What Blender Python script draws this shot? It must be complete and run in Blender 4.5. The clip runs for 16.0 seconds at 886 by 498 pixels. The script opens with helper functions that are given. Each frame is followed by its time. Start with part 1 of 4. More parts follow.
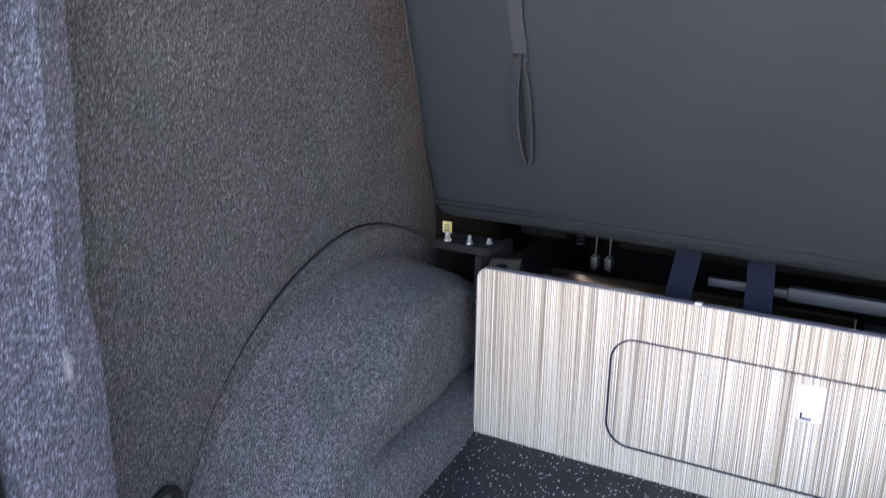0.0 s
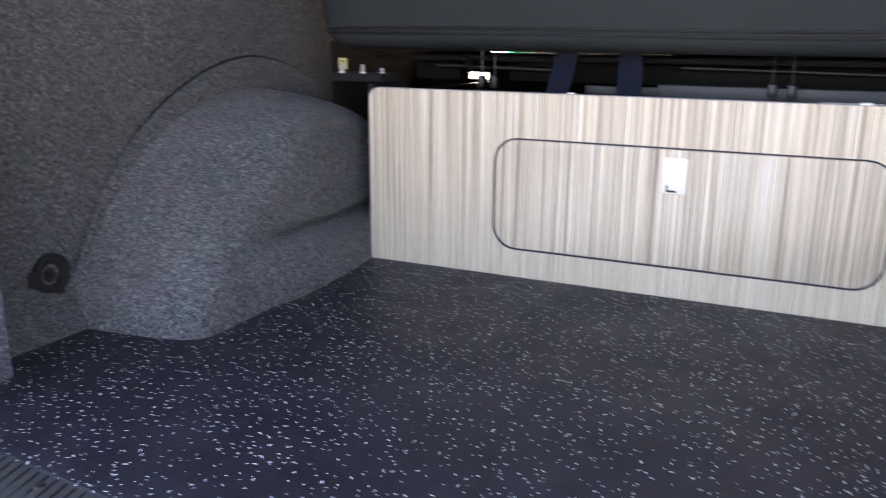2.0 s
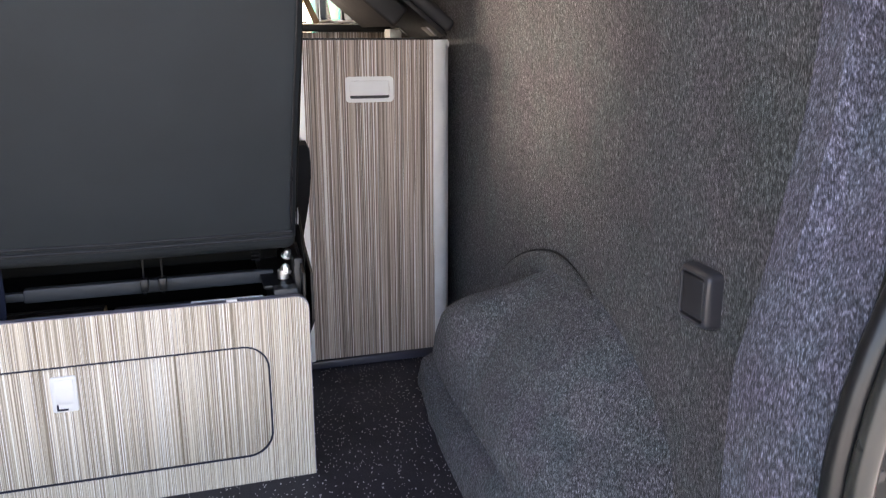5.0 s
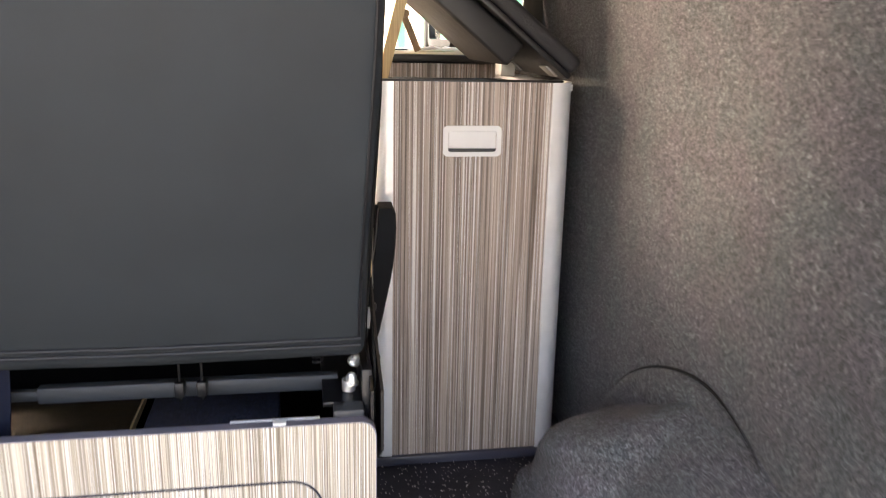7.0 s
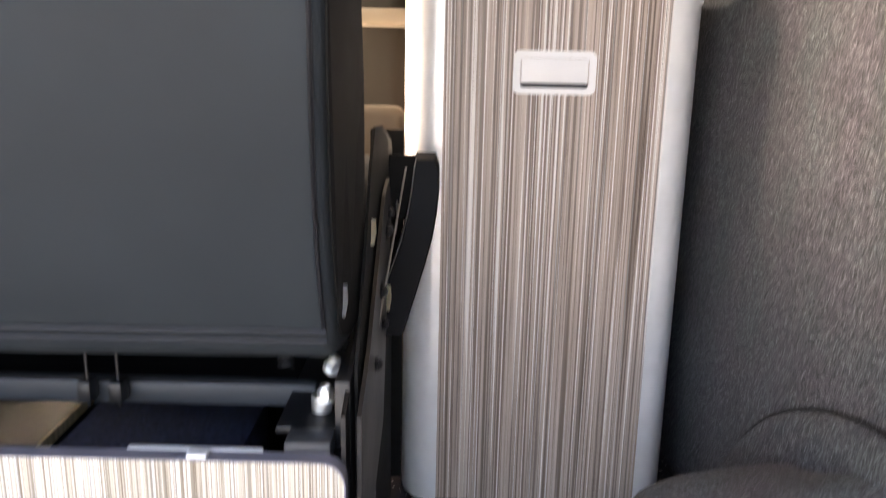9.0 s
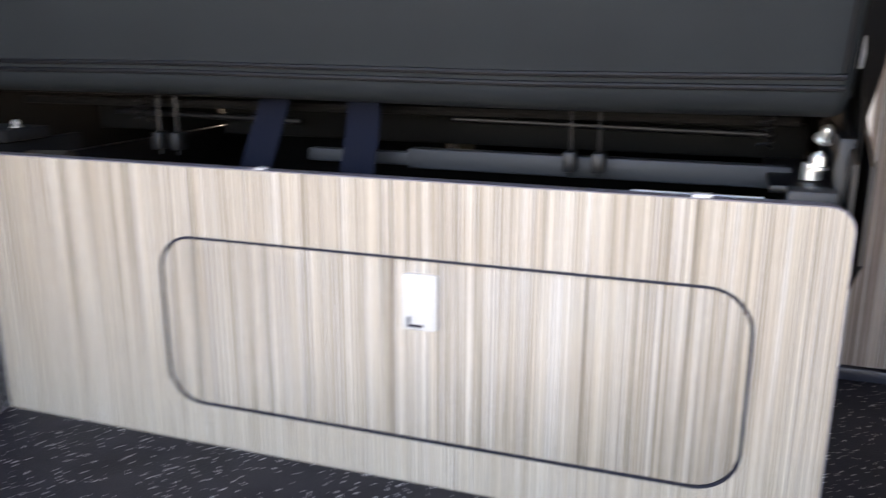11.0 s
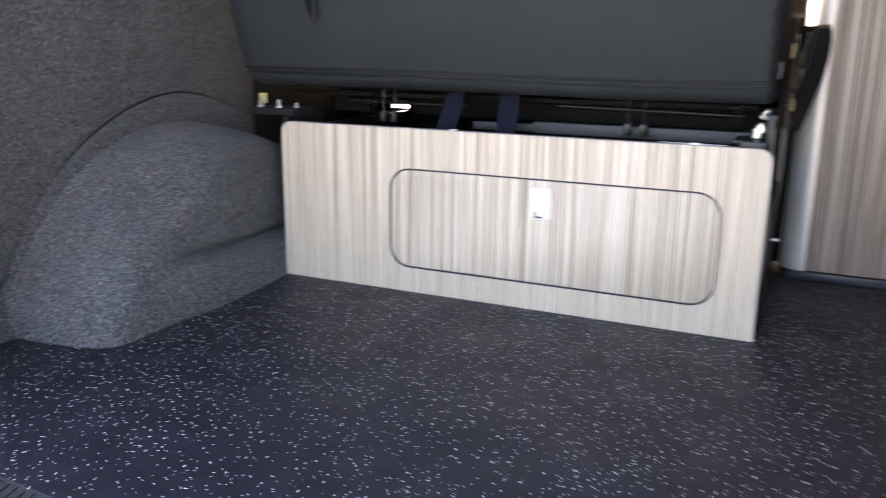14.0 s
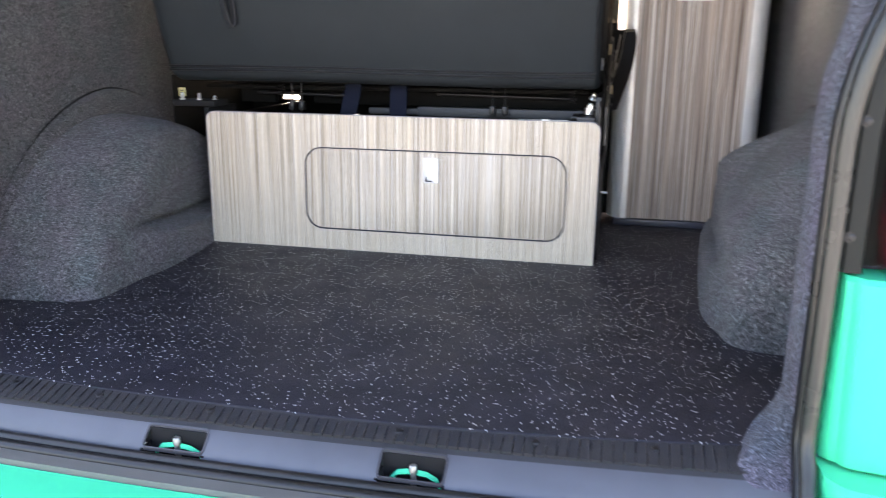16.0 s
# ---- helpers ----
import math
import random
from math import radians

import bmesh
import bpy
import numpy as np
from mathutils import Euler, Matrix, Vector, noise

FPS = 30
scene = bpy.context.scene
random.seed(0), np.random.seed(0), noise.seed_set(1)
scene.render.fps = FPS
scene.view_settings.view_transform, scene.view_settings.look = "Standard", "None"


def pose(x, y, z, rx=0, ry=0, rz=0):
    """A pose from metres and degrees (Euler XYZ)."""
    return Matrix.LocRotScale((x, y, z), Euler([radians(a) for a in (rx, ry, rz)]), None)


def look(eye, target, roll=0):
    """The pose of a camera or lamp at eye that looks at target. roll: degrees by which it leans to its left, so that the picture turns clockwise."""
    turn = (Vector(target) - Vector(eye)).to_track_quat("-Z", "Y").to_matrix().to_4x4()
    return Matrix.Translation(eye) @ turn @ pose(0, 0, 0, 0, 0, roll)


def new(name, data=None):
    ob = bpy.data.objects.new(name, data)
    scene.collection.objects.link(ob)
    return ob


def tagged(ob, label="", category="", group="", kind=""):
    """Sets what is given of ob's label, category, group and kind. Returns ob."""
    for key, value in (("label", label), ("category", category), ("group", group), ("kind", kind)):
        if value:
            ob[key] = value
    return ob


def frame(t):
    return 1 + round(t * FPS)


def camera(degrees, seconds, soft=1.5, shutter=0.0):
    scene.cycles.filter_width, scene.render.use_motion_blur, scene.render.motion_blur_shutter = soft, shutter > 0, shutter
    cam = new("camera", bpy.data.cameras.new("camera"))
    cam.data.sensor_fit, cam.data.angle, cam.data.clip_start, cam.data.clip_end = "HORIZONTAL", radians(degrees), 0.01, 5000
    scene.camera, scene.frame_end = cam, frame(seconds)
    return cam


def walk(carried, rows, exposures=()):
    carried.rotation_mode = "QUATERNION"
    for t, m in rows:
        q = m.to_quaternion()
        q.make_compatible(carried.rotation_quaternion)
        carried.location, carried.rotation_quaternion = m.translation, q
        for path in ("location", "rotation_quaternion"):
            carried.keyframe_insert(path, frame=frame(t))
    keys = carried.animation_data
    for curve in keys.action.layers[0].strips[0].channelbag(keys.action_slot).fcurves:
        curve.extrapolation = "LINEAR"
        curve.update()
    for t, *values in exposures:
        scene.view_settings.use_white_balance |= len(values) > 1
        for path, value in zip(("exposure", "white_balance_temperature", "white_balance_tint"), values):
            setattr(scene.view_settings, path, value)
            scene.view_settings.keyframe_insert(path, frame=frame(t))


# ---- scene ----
cam = camera(57.4, 16.0, soft=1.0, shutter=0.6)

PATH = [
    (0, (0.637, -1.309, 0.81), (-0.28, 0.376, 0.243), 0.8),
    (0.5, (0.662, -1.343, 0.704), (-0.286, 0.333, 0.162), 0.5),
    (1, (0.699, -1.374, 0.596), (-0.255, 0.306, 0.079), 0.5),
    (1.5, (0.744, -1.409, 0.493), (-0.152, 0.308, -0.009), 0.4),
    (2, (0.8135, -1.4, 0.4465), (-0.004, 0.357, -0.068), 0.4),
    (2.2, (0.8198, -1.4005, 0.4415), (0.0932, 0.3882, -0.0807), 0.18),
    (2.5, (0.8391, -1.4126, 0.4291), (0.3626, 0.4604, -0.0853), 0.35),
    (2.8, (0.8188, -1.4235, 0.4403), (0.7704, 0.5104, -0.0675), 0.31),
    (3, (0.8229, -1.4235, 0.4585), (1.0219, 0.4973, -0.0571), 0.12),
    (3.2, (0.8117, -1.4088, 0.4837), (1.1917, 0.4813, -0.0432), 0.51),
    (3.5, (0.8125, -1.3987, 0.5135), (1.3175, 0.4683, 0.0037), 0.25),
    (4, (0.804, -1.385, 0.59), (1.406, 0.462, 0.114), 0.0),
    (4.2, (0.793, -1.378, 0.642), (1.408, 0.459, 0.144), -0.5),
    (6.5, (0.899, -1.153, 0.845), (1.32, 0.735, 0.335), 1.7),
    (7, (0.911, -1.006, 0.857), (1.246, 0.898, 0.345), 1.2),
    (7.5, (0.996, -0.861, 0.896), (1.295, 1.038, 0.342), 0.8),
    (8, (1.075, -0.718, 0.964), (1.309, 1.174, 0.358), 1.2),
    (8.5, (1.084, -0.679, 0.833), (1.178, 1.259, 0.347), 1.6),
    (8.7, (1.0834, -0.6535, 0.7723), (1.1298, 1.2902, 0.3026), 1.46),
    (9, (1.085, -0.632, 0.699), (1.075, 1.307, 0.209), 1.2),
    (9.2, (1.073, -0.634, 0.644), (1.051, 1.308, 0.168), 1.2),
    (11.5, (0.869, -0.901, 0.486), (0.039, 0.847, -0.021), 0.4),
    (11.8, (0.8722, -1.0081, 0.4881), (-0.0361, 0.7025, -0.0109), 0.73),
    (12, (0.887, -1.066, 0.491), (-0.032, 0.64, -0.003), 0.7),
    (12.2, (0.912, -1.1121, 0.4974), (-0.0234, 0.5879, 0.0102), 0.73),
    (12.5, (0.963, -1.159, 0.503), (0.005, 0.528, 0.016), 0.5),
    (13, (1.022, -1.23, 0.481), (0.043, 0.444, -0.011), 0.4),
    (13.5, (1.051, -1.335, 0.486), (0.063, 0.334, -0.005), 0.6),
    (13.8, (1.0431, -1.4271, 0.5063), (0.1469, 0.2901, 0.0086), 0.77),
    (14, (1.051, -1.478, 0.515), (0.259, 0.291, 0.021), 0.7),
    (14.2, (1.0529, -1.5208, 0.5236), (0.3654, 0.2925, 0.0332), 0.76),
    (14.5, (1.059, -1.582, 0.532), (0.447, 0.257, 0.04), 0.8),
    (15, (1.083, -1.673, 0.539), (0.454, 0.155, 0.028), 0.7),
    (15.5, (1.05, -1.828, 0.531), (0.489, 0.025, 0.03), 0.8),
    (16, (1.049, -1.925, 0.534), (0.636, -0.035, 0.028), 0.5),
]
walk(cam, [(t, look(e, g, r)) for t, e, g, r in PATH], [(0, 3.07, 7150, 22), (1.0, 2.85, 7450, 22), (2.0, 2.82, 7700, 22), (2.5, 2.66, 7850, 22), (3.0, 2.88, 7850, 22), (3.5, 2.70, 7750, 22), (4.2, 2.63, 7550, 22),
    (6.3, 2.66, 8000, 22), (7.0, 3.04, 8500, 22), (8.0, 3.48, 8350, 22), (8.5, 3.60, 7900, 22), (9.2, 3.11, 7900, 22), (11.3, 2.83, 7900, 21), (12.0, 2.82, 7900, 21), (12.5, 2.52, 7950, 22), (13.0, 2.55, 7950, 22),
    (13.5, 2.65, 7850, 21), (14.0, 2.95, 7750, 21), (14.5, 2.92, 7750, 21), (15.2, 3.00, 7650, 20), (16.0, 2.87, 7700, 19)])

# ---- light ----
SUN_DIR = Vector((0.14, -0.30, -0.94)).normalized()
world = bpy.data.worlds.new("world")
scene.world = world
world.use_nodes = True
wn = world.node_tree.nodes
sky = wn.new("ShaderNodeTexSky")
sky.sky_type = "NISHITA"
sky.sun_disc = False
sky.sun_elevation = math.asin(-SUN_DIR.z)
sky.sun_rotation = math.atan2(-SUN_DIR.x, -SUN_DIR.y)
world.node_tree.links.new(sky.outputs[0], wn["Background"].inputs[0])
wn["Background"].inputs[1].default_value = 0.165
sun = new("sun", bpy.data.lights.new("sun", "SUN"))
sun.data.energy, sun.data.angle, sun.data.color = 4.0, radians(0.6), (1.0, 0.94, 0.84)
sun.matrix_world = look((0, 0, 5), Vector((0, 0, 5)) + SUN_DIR)
# the bright sunlit street beyond the open sliding door, standing in its opening
glow = new("door_light", bpy.data.lights.new("door_light", "AREA"))
glow.data.shape, glow.data.size, glow.data.size_y = "RECTANGLE", 0.90, 0.80
glow.data.energy, glow.data.color = 17.0, (1.0, 0.89, 0.74)
glow.matrix_world = look((-0.24, 1.22, 0.70), (1.40, 0.0, 0.60))


# ---- materials ----
class Mat:
    """A node material with short helpers for its nodes."""

    def __init__(self, name, rough=0.5, metal=0.0, color=(0.5, 0.5, 0.5), **more):
        self.m = bpy.data.materials.new(name)
        self.m.use_nodes = True
        self.t = self.m.node_tree
        self.b = self.t.nodes["Principled BSDF"]
        self.b.inputs["Base Color"].default_value = (*color, 1)
        self.b.inputs["Roughness"].default_value = rough
        self.b.inputs["Metallic"].default_value = metal
        for k, v in more.items():
            self.b.inputs[k.replace("_", " ")].default_value = v

    def node(self, kind, **inputs):
        n = self.t.nodes.new(kind)
        for k, v in inputs.items():
            self.put(n, k.replace("_", " "), v)
        return n

    def put(self, n, key, v):
        s = n.inputs[int(key[1:])] if key[0] == "i" and key[1:].isdigit() else n.inputs[key]
        if isinstance(v, bpy.types.NodeSocket):
            self.t.links.new(v, s)
        else:
            s.default_value = v

    def coords(self, scale=(1, 1, 1), rot=(0, 0, 0)):
        c = self.t.nodes.new("ShaderNodeTexCoord")
        return self.node("ShaderNodeMapping", Vector=c.outputs["Object"], Scale=scale, Rotation=rot).outputs[0]

    def noise(self, vec, scale, detail=2.0, rough=0.5, dist=0.0):
        n = self.node("ShaderNodeTexNoise", Vector=vec, Scale=scale, Detail=detail, Roughness=rough, Distortion=dist)
        return n.outputs[0]

    def ramp(self, fac, stops):
        n = self.node("ShaderNodeValToRGB", Fac=fac)
        e = n.color_ramp.elements
        while len(e) < len(stops):
            e.new(0.5)
        for el, (p, c) in zip(e, stops):
            el.position = p
            el.color = (*c, 1) if not isinstance(c, (int, float)) else (c, c, c, 1)
        return n.outputs[0]

    def math(self, op, a, b=0.0):
        n = self.node("ShaderNodeMath", i0=a, i1=b)
        n.operation = op
        return n.outputs[0]

    def mix(self, fac, a, b, kind="MIX"):
        n = self.t.nodes.new("ShaderNodeMix")
        n.data_type, n.blend_type = "RGBA", kind
        for i, v in ((0, fac), (6, a), (7, b)):
            if isinstance(v, bpy.types.NodeSocket):
                self.t.links.new(v, n.inputs[i])
            else:
                n.inputs[i].default_value = (*v, 1) if i else v
        return n.outputs[2]

    def bump(self, height, strength=0.3, dist=0.002):
        n = self.node("ShaderNodeBump", Height=height, Strength=strength, Distance=dist)
        self.t.links.new(n.outputs[0], self.b.inputs["Normal"])

    def color(self, sock):
        self.t.links.new(sock, self.b.inputs["Base Color"])

    def rough(self, sock):
        self.t.links.new(sock, self.b.inputs["Roughness"])


def carpet_material(name, tint=(1.0, 1.0, 1.0), gain=1.0, scuff=None):
    m = Mat(name, 0.95, Sheen_Weight=0.10, Sheen_Roughness=0.6)
    m.b.inputs["Specular IOR Level"].default_value = 0.1
    v = m.coords()
    fib = m.noise(m.coords((1, 1, 0.34), (0.6, 0.5, 0.3)), 540, 3, 0.75, 0.3)
    fib2 = m.noise(m.coords((1, 1, 0.34), (-0.7, -0.4, 0.9)), 500, 3, 0.75, 0.3)
    fine = m.noise(v, 700, 2, 0.6)
    tuft = m.noise(v, 165, 3, 0.65, 0.3)
    wide = m.noise(v, 5, 3, 0.6)
    f = m.math("MAXIMUM", fib, fib2)
    f = m.math("ADD", m.math("MULTIPLY", f, 0.80), m.math("MULTIPLY", fine, 0.20))
    f = m.math("ADD", f, m.math("MULTIPLY", m.math("SUBTRACT", tuft, 0.5), 0.26))
    c = m.ramp(f, [(0.44, [0.020 * gain * t for t in tint]), (0.525, [0.058 * gain * t for t in tint]),
                   (0.60, [0.145 * gain * t for t in tint]), (0.69, [0.38 * gain * t for t in tint])])
    w = m.ramp(wide, [(0.3, 0.82), (0.7, 1.12)])
    c = m.mix(1.0, c, w, "MULTIPLY")
    # flecks of teal and lilac fibre in the felt
    hue = m.ramp(m.noise(v, 11, 4, 0.65), [(0.36, (0.90, 1.05, 1.02)), (0.5, (1.0, 1.0, 1.0)), (0.64, (1.08, 0.97, 1.04))])
    c = m.mix(0.8, c, hue, "MULTIPLY")
    if scuff:
        # a pale rubbed streak
        p = m.coords((1, 1, 0.22))
        far = m.node("ShaderNodeVectorMath", i0=p, i1=(scuff[0], scuff[1], scuff[2] * 0.22))
        far.operation = "DISTANCE"
        mark = m.ramp(m.math("ADD", far.outputs["Value"], m.math("MULTIPLY", m.noise(m.coords((1, 1, 0.3)), 160, 2), 0.010)), [(0.005, 1.0), (0.011, 0.0)])
        c = m.mix(m.math("MULTIPLY", mark, 0.55), c, (0.50, 0.49, 0.47))
    m.color(c)
    m.bump(f, 0.8, 0.0045)
    return m.m


def laminate_material(name, dark, mid, light, line, fine=1.0, wide=0.4, few=0.575, cut=0.36):
    """Vertical fine-line laminate: bands, streaks and thin pale lines."""
    m = Mat(name, 0.42)
    band = m.noise(m.coords((38 * fine, 38 * fine, 0.5)), 1.0, 3, 0.6)
    streak = m.noise(m.coords((190 * fine, 190 * fine, 1.9)), 1.0, 5, 0.75)
    thin = m.noise(m.coords((330 * fine, 330 * fine, 0.9), (0, 0, 0.0)), 1.0, 1, 0.5)
    fleck = m.noise(m.coords((900, 900, 40)), 1.0, 2, 0.6)
    f = m.math("ADD", m.math("MULTIPLY", band, wide), m.math("MULTIPLY", streak, 1.0 - wide))
    c = m.ramp(f, [(0.36, dark), (0.47, mid), (0.60, light)])
    lines = m.ramp(thin, [(few, 0.0), (few + 0.025, 1.0)])
    c = m.mix(m.math("MULTIPLY", lines, 0.76), c, line)
    hair = m.noise(m.coords((620 * fine, 620 * fine, 0.7)), 1.0, 1, 0.5)
    c = m.mix(m.math("MULTIPLY", m.ramp(hair, [(0.38, 1.0), (0.42, 0.0)]), 0.32), c, dark)
    darkl = m.ramp(m.noise(m.coords((260 * fine, 260 * fine, 0.8)), 1.0, 1, 0.5), [(cut, 1.0), (cut + 0.06, 0.0)])
    c = m.mix(m.math("MULTIPLY", darkl, 0.7), c, dark)
    c = m.mix(0.35, c, m.ramp(fleck, [(0.3, 0.7), (0.7, 1.0)]), "MULTIPLY")
    m.color(c)
    m.rough(m.ramp(streak, [(0.3, 0.36), (0.7, 0.5)]))
    m.bump(streak, 0.06, 0.001)
    return m.m


def rubber_floor_material():
    m = Mat("speckled_rubber", 0.55, Specular_IOR_Level=0.32)
    v = m.coords()
    base = m.ramp(m.noise(v, 14, 4, 0.6), [(0.3, (0.0135, 0.0135, 0.0205)), (0.7, (0.028, 0.0268, 0.038))])
    mask = None
    # oblong chips: the place inside each cell, turned at random
    for scale, keep, size in ((46, 0.44, 0.92), (74, 0.72, 0.78), (110, 0.82, 0.60)):
        p = m.coords((1, 1, 0), (0, 0, scale * 0.37))
        vo = m.node("ShaderNodeTexVoronoi", Vector=p, Scale=scale, Randomness=0.9)
        vo.feature = "F1"
        vo.voronoi_dimensions = "2D"
        sep = m.node("ShaderNodeSeparateColor", Color=vo.outputs["Color"])
        off = m.node("ShaderNodeVectorMath", i0=p, i1=vo.outputs["Position"])
        off.operation = "SUBTRACT"
        turn = m.node("ShaderNodeVectorRotate", Vector=off.outputs[0], Angle=m.math("MULTIPLY", sep.outputs[2], 6.283))
        turn.rotation_type = "Z_AXIS"
        xyz = m.node("ShaderNodeSeparateXYZ", Vector=turn.outputs[0])
        along = m.math("ABSOLUTE", xyz.outputs[0])
        across = m.math("ABSOLUTE", xyz.outputs[1])
        big = m.math("MULTIPLY", m.math("FRACT", m.math("MULTIPLY", sep.outputs[2], 17.3)), size)
        hit = m.math("LESS_THAN", along, m.math("ADD", 0.00105 * size, m.math("MULTIPLY", big, 0.0018)))
        hit = m.math("MULTIPLY", hit, m.math("LESS_THAN", across, m.math("ADD", 0.00066 * size, m.math("MULTIPLY", sep.outputs[1], 0.00048 * size))))
        hit = m.math("MULTIPLY", hit, m.math("GREATER_THAN", sep.outputs[0], keep))
        lum = m.math("MULTIPLY", hit, m.math("ADD", 0.88, m.math("MULTIPLY", sep.outputs[1], 0.12)))
        mask = lum if mask is None else m.math("MAXIMUM", mask, lum)
    m.color(m.mix(mask, base, (0.95, 0.95, 0.95)))
    grain = m.noise(v, 420, 3, 0.6)
    m.rough(m.ramp(m.noise(v, 6, 3, 0.6), [(0.3, 0.44), (0.7, 0.6)]))
    m.bump(grain, 0.35, 0.0015)
    return m.m


def grained(name, color, rough, grain=600, strength=0.15, metal=0.0, vary=0.12, dist=0.001, **more):
    """Plain stuff with a fine grain and a slow change of tone."""
    m = Mat(name, rough, metal, color, **more)
    v = m.coords()
    n = m.noise(v, grain, 3, 0.6)
    w = m.noise(v, 7, 4, 0.6)
    lo = tuple(max(0.0, c * (1 - vary)) for c in color)
    hi = tuple(min(1.0, c * (1 + vary)) for c in color)
    m.color(m.ramp(w, [(0.3, lo), (0.7, hi)]))
    m.rough(m.ramp(w, [(0.25, max(0.03, rough - 0.07)), (0.75, min(1, rough + 0.07))]))
    m.bump(n, strength, dist)
    return m.m


def wood_material(name, dark, light, gloss=0.5):
    m = Mat(name, gloss)
    n = m.noise(m.coords((120, 120, 4)), 1.0, 4, 0.6, 0.4)
    m.color(m.ramp(n, [(0.35, dark), (0.65, light)]))
    m.bump(n, 0.15, 0.001)
    return m.m


def glass_material():
    m = Mat("window_glass", 0.02, 0.0, (0.86, 0.93, 0.9))
    m.b.inputs["Transmission Weight"].default_value = 1.0
    m.b.inputs["IOR"].default_value = 1.02
    return m.m


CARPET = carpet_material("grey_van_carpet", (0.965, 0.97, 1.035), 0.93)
# the wall carpet made paler: light caught by the arches is in its colour
ARCH_CARPET = carpet_material("brightened_grey_carpet", (0.945, 0.972, 1.065), 1.28)
# the same carpet, lighter and bluer: the sky's light is put into its colour
PILLAR_CARPET = carpet_material("skylit_grey_carpet", (0.89, 0.90, 1.18), 1.27, (-0.125, -0.781, 0.419))
NEAR_BLACK = grained("near_black_matt", (0.005, 0.005, 0.006), 0.9, 900, 0.3)
FLOOR = rubber_floor_material()
LAM_PALE = laminate_material("pale_striped_laminate", (0.185, 0.135, 0.088), (0.585, 0.50, 0.385), (0.82, 0.745, 0.62), (0.97, 0.955, 0.915), 2.0, 0.18, 0.568, 0.41)
LAM_BROWN = laminate_material("brown_striped_laminate", (0.105, 0.072, 0.055), (0.450, 0.350, 0.292), (0.640, 0.530, 0.455), (1.0, 0.97, 0.94), 1.1, 0.32, 0.588, 0.405)
EDGE = grained("grey_edge_band", (0.22, 0.21, 0.25), 0.4)
SEAT = grained("dark_grey_vinyl", (0.0235, 0.0288, 0.0325), 0.62, 900, 0.22, vary=0.12, Specular_IOR_Level=0.24)
SEAT_SEAM = grained("black_piping", (0.006, 0.006, 0.008), 0.5, 900, 0.2)
STRAP = grained("grey_strap_webbing", (0.038, 0.040, 0.045), 0.8, 1400, 0.5)
BELT = grained("navy_webbing", (0.0045, 0.0072, 0.019), 0.75, 1300, 0.5, Specular_IOR_Level=0.25)
STEEL_BLACK = grained("black_painted_steel", (0.007, 0.007, 0.008), 0.42, 300, 0.05)
BLACK_PLASTIC = grained("black_plastic", (0.013, 0.013, 0.014), 0.45, 800, 0.2)
GREY_RAIL = grained("grey_steel_rail", (0.052, 0.054, 0.058), 0.55, 300, 0.05, 0.2)
CHROME = grained("zinc_bolt", (0.85, 0.85, 0.82), 0.34, 200, 0.03, 0.9)
STEEL_GREY = grained("dull_steel", (0.32, 0.32, 0.31), 0.38, 200, 0.05, 0.8)
WARM_GLINT = grained("warm_glint_metal", (0.95, 0.80, 0.52), 0.4, 200, 0.05, 0.7)
ALU = grained("satin_aluminium_trim", (0.90, 0.895, 0.885), 0.33, 500, 0.03, 0.25)
WHITE_PLASTIC = grained("white_plastic", (0.90, 0.89, 0.87), 0.35, 500, 0.03, vary=0.03)
SATIN = grained("satin_silver_handle", (0.90, 0.90, 0.89), 0.35, 500, 0.03, 0.0, vary=0.04)
DARK_GAP = grained("black_rubber_edging", (0.012, 0.015, 0.034), 0.6, 500, 0.1)
PLINTH = grained("dark_plinth_strip", (0.05, 0.052, 0.075), 0.35, 400, 0.05)
SILL = grained("dark_grey_sill_plastic", (0.024, 0.024, 0.028), 0.58, 700, 0.3)
SILL_SMOOTH = grained("grey_sill_plastic", (0.080, 0.087, 0.108), 0.42, 700, 0.2)
SEAL_LIP = grained("grey_rubber_lip", (0.030, 0.031, 0.028), 0.28, 500, 0.15)
SEAL = grained("rubber_door_seal", (0.012, 0.0125, 0.013), 0.32, 500, 0.15)
PAINT = grained("green_car_paint", (0.0, 0.66, 0.35), 0.45, 900, 0.02, vary=0.04, Coat_Weight=0.04, Coat_Roughness=0.15, Specular_IOR_Level=0.12)
TRIM = grained("matt_grey_trim_plastic", (0.013, 0.0145, 0.013), 0.55, 600, 0.15, Specular_IOR_Level=0.22)
LAMP_RED = grained("red_lamp_lens", (0.13, 0.003, 0.007), 0.12, 200, 0.03, Coat_Weight=1.0)
GREY_DARK = grained("dark_grey_plastic", (0.045, 0.045, 0.052), 0.32, 600, 0.1)
TAG = grained("yellow_label", (0.62, 0.54, 0.24), 0.5)
PRINT = grained("label_print", (0.03, 0.03, 0.02), 0.6)
NAVY = carpet_material("navy_storage_carpet", (0.22, 0.30, 0.70), 0.9)
PLY = wood_material("pale_pine", (0.42, 0.29, 0.13), (0.70, 0.53, 0.28))
BOARD = wood_material("brown_board", (0.14, 0.09, 0.05), (0.28, 0.19, 0.11))
DARK_BOARD = wood_material("dark_brown_board", (0.017, 0.011, 0.006), (0.036, 0.024, 0.013))
VARNISHED = wood_material("varnished_brown_board", (0.020, 0.012, 0.006), (0.042, 0.027, 0.014), 0.28)
BEIGE = grained("beige_plastic", (0.27, 0.235, 0.18), 0.5)
TAUPE = grained("taupe_board_cloth", (0.10, 0.088, 0.068), 0.7, 700, 0.3)
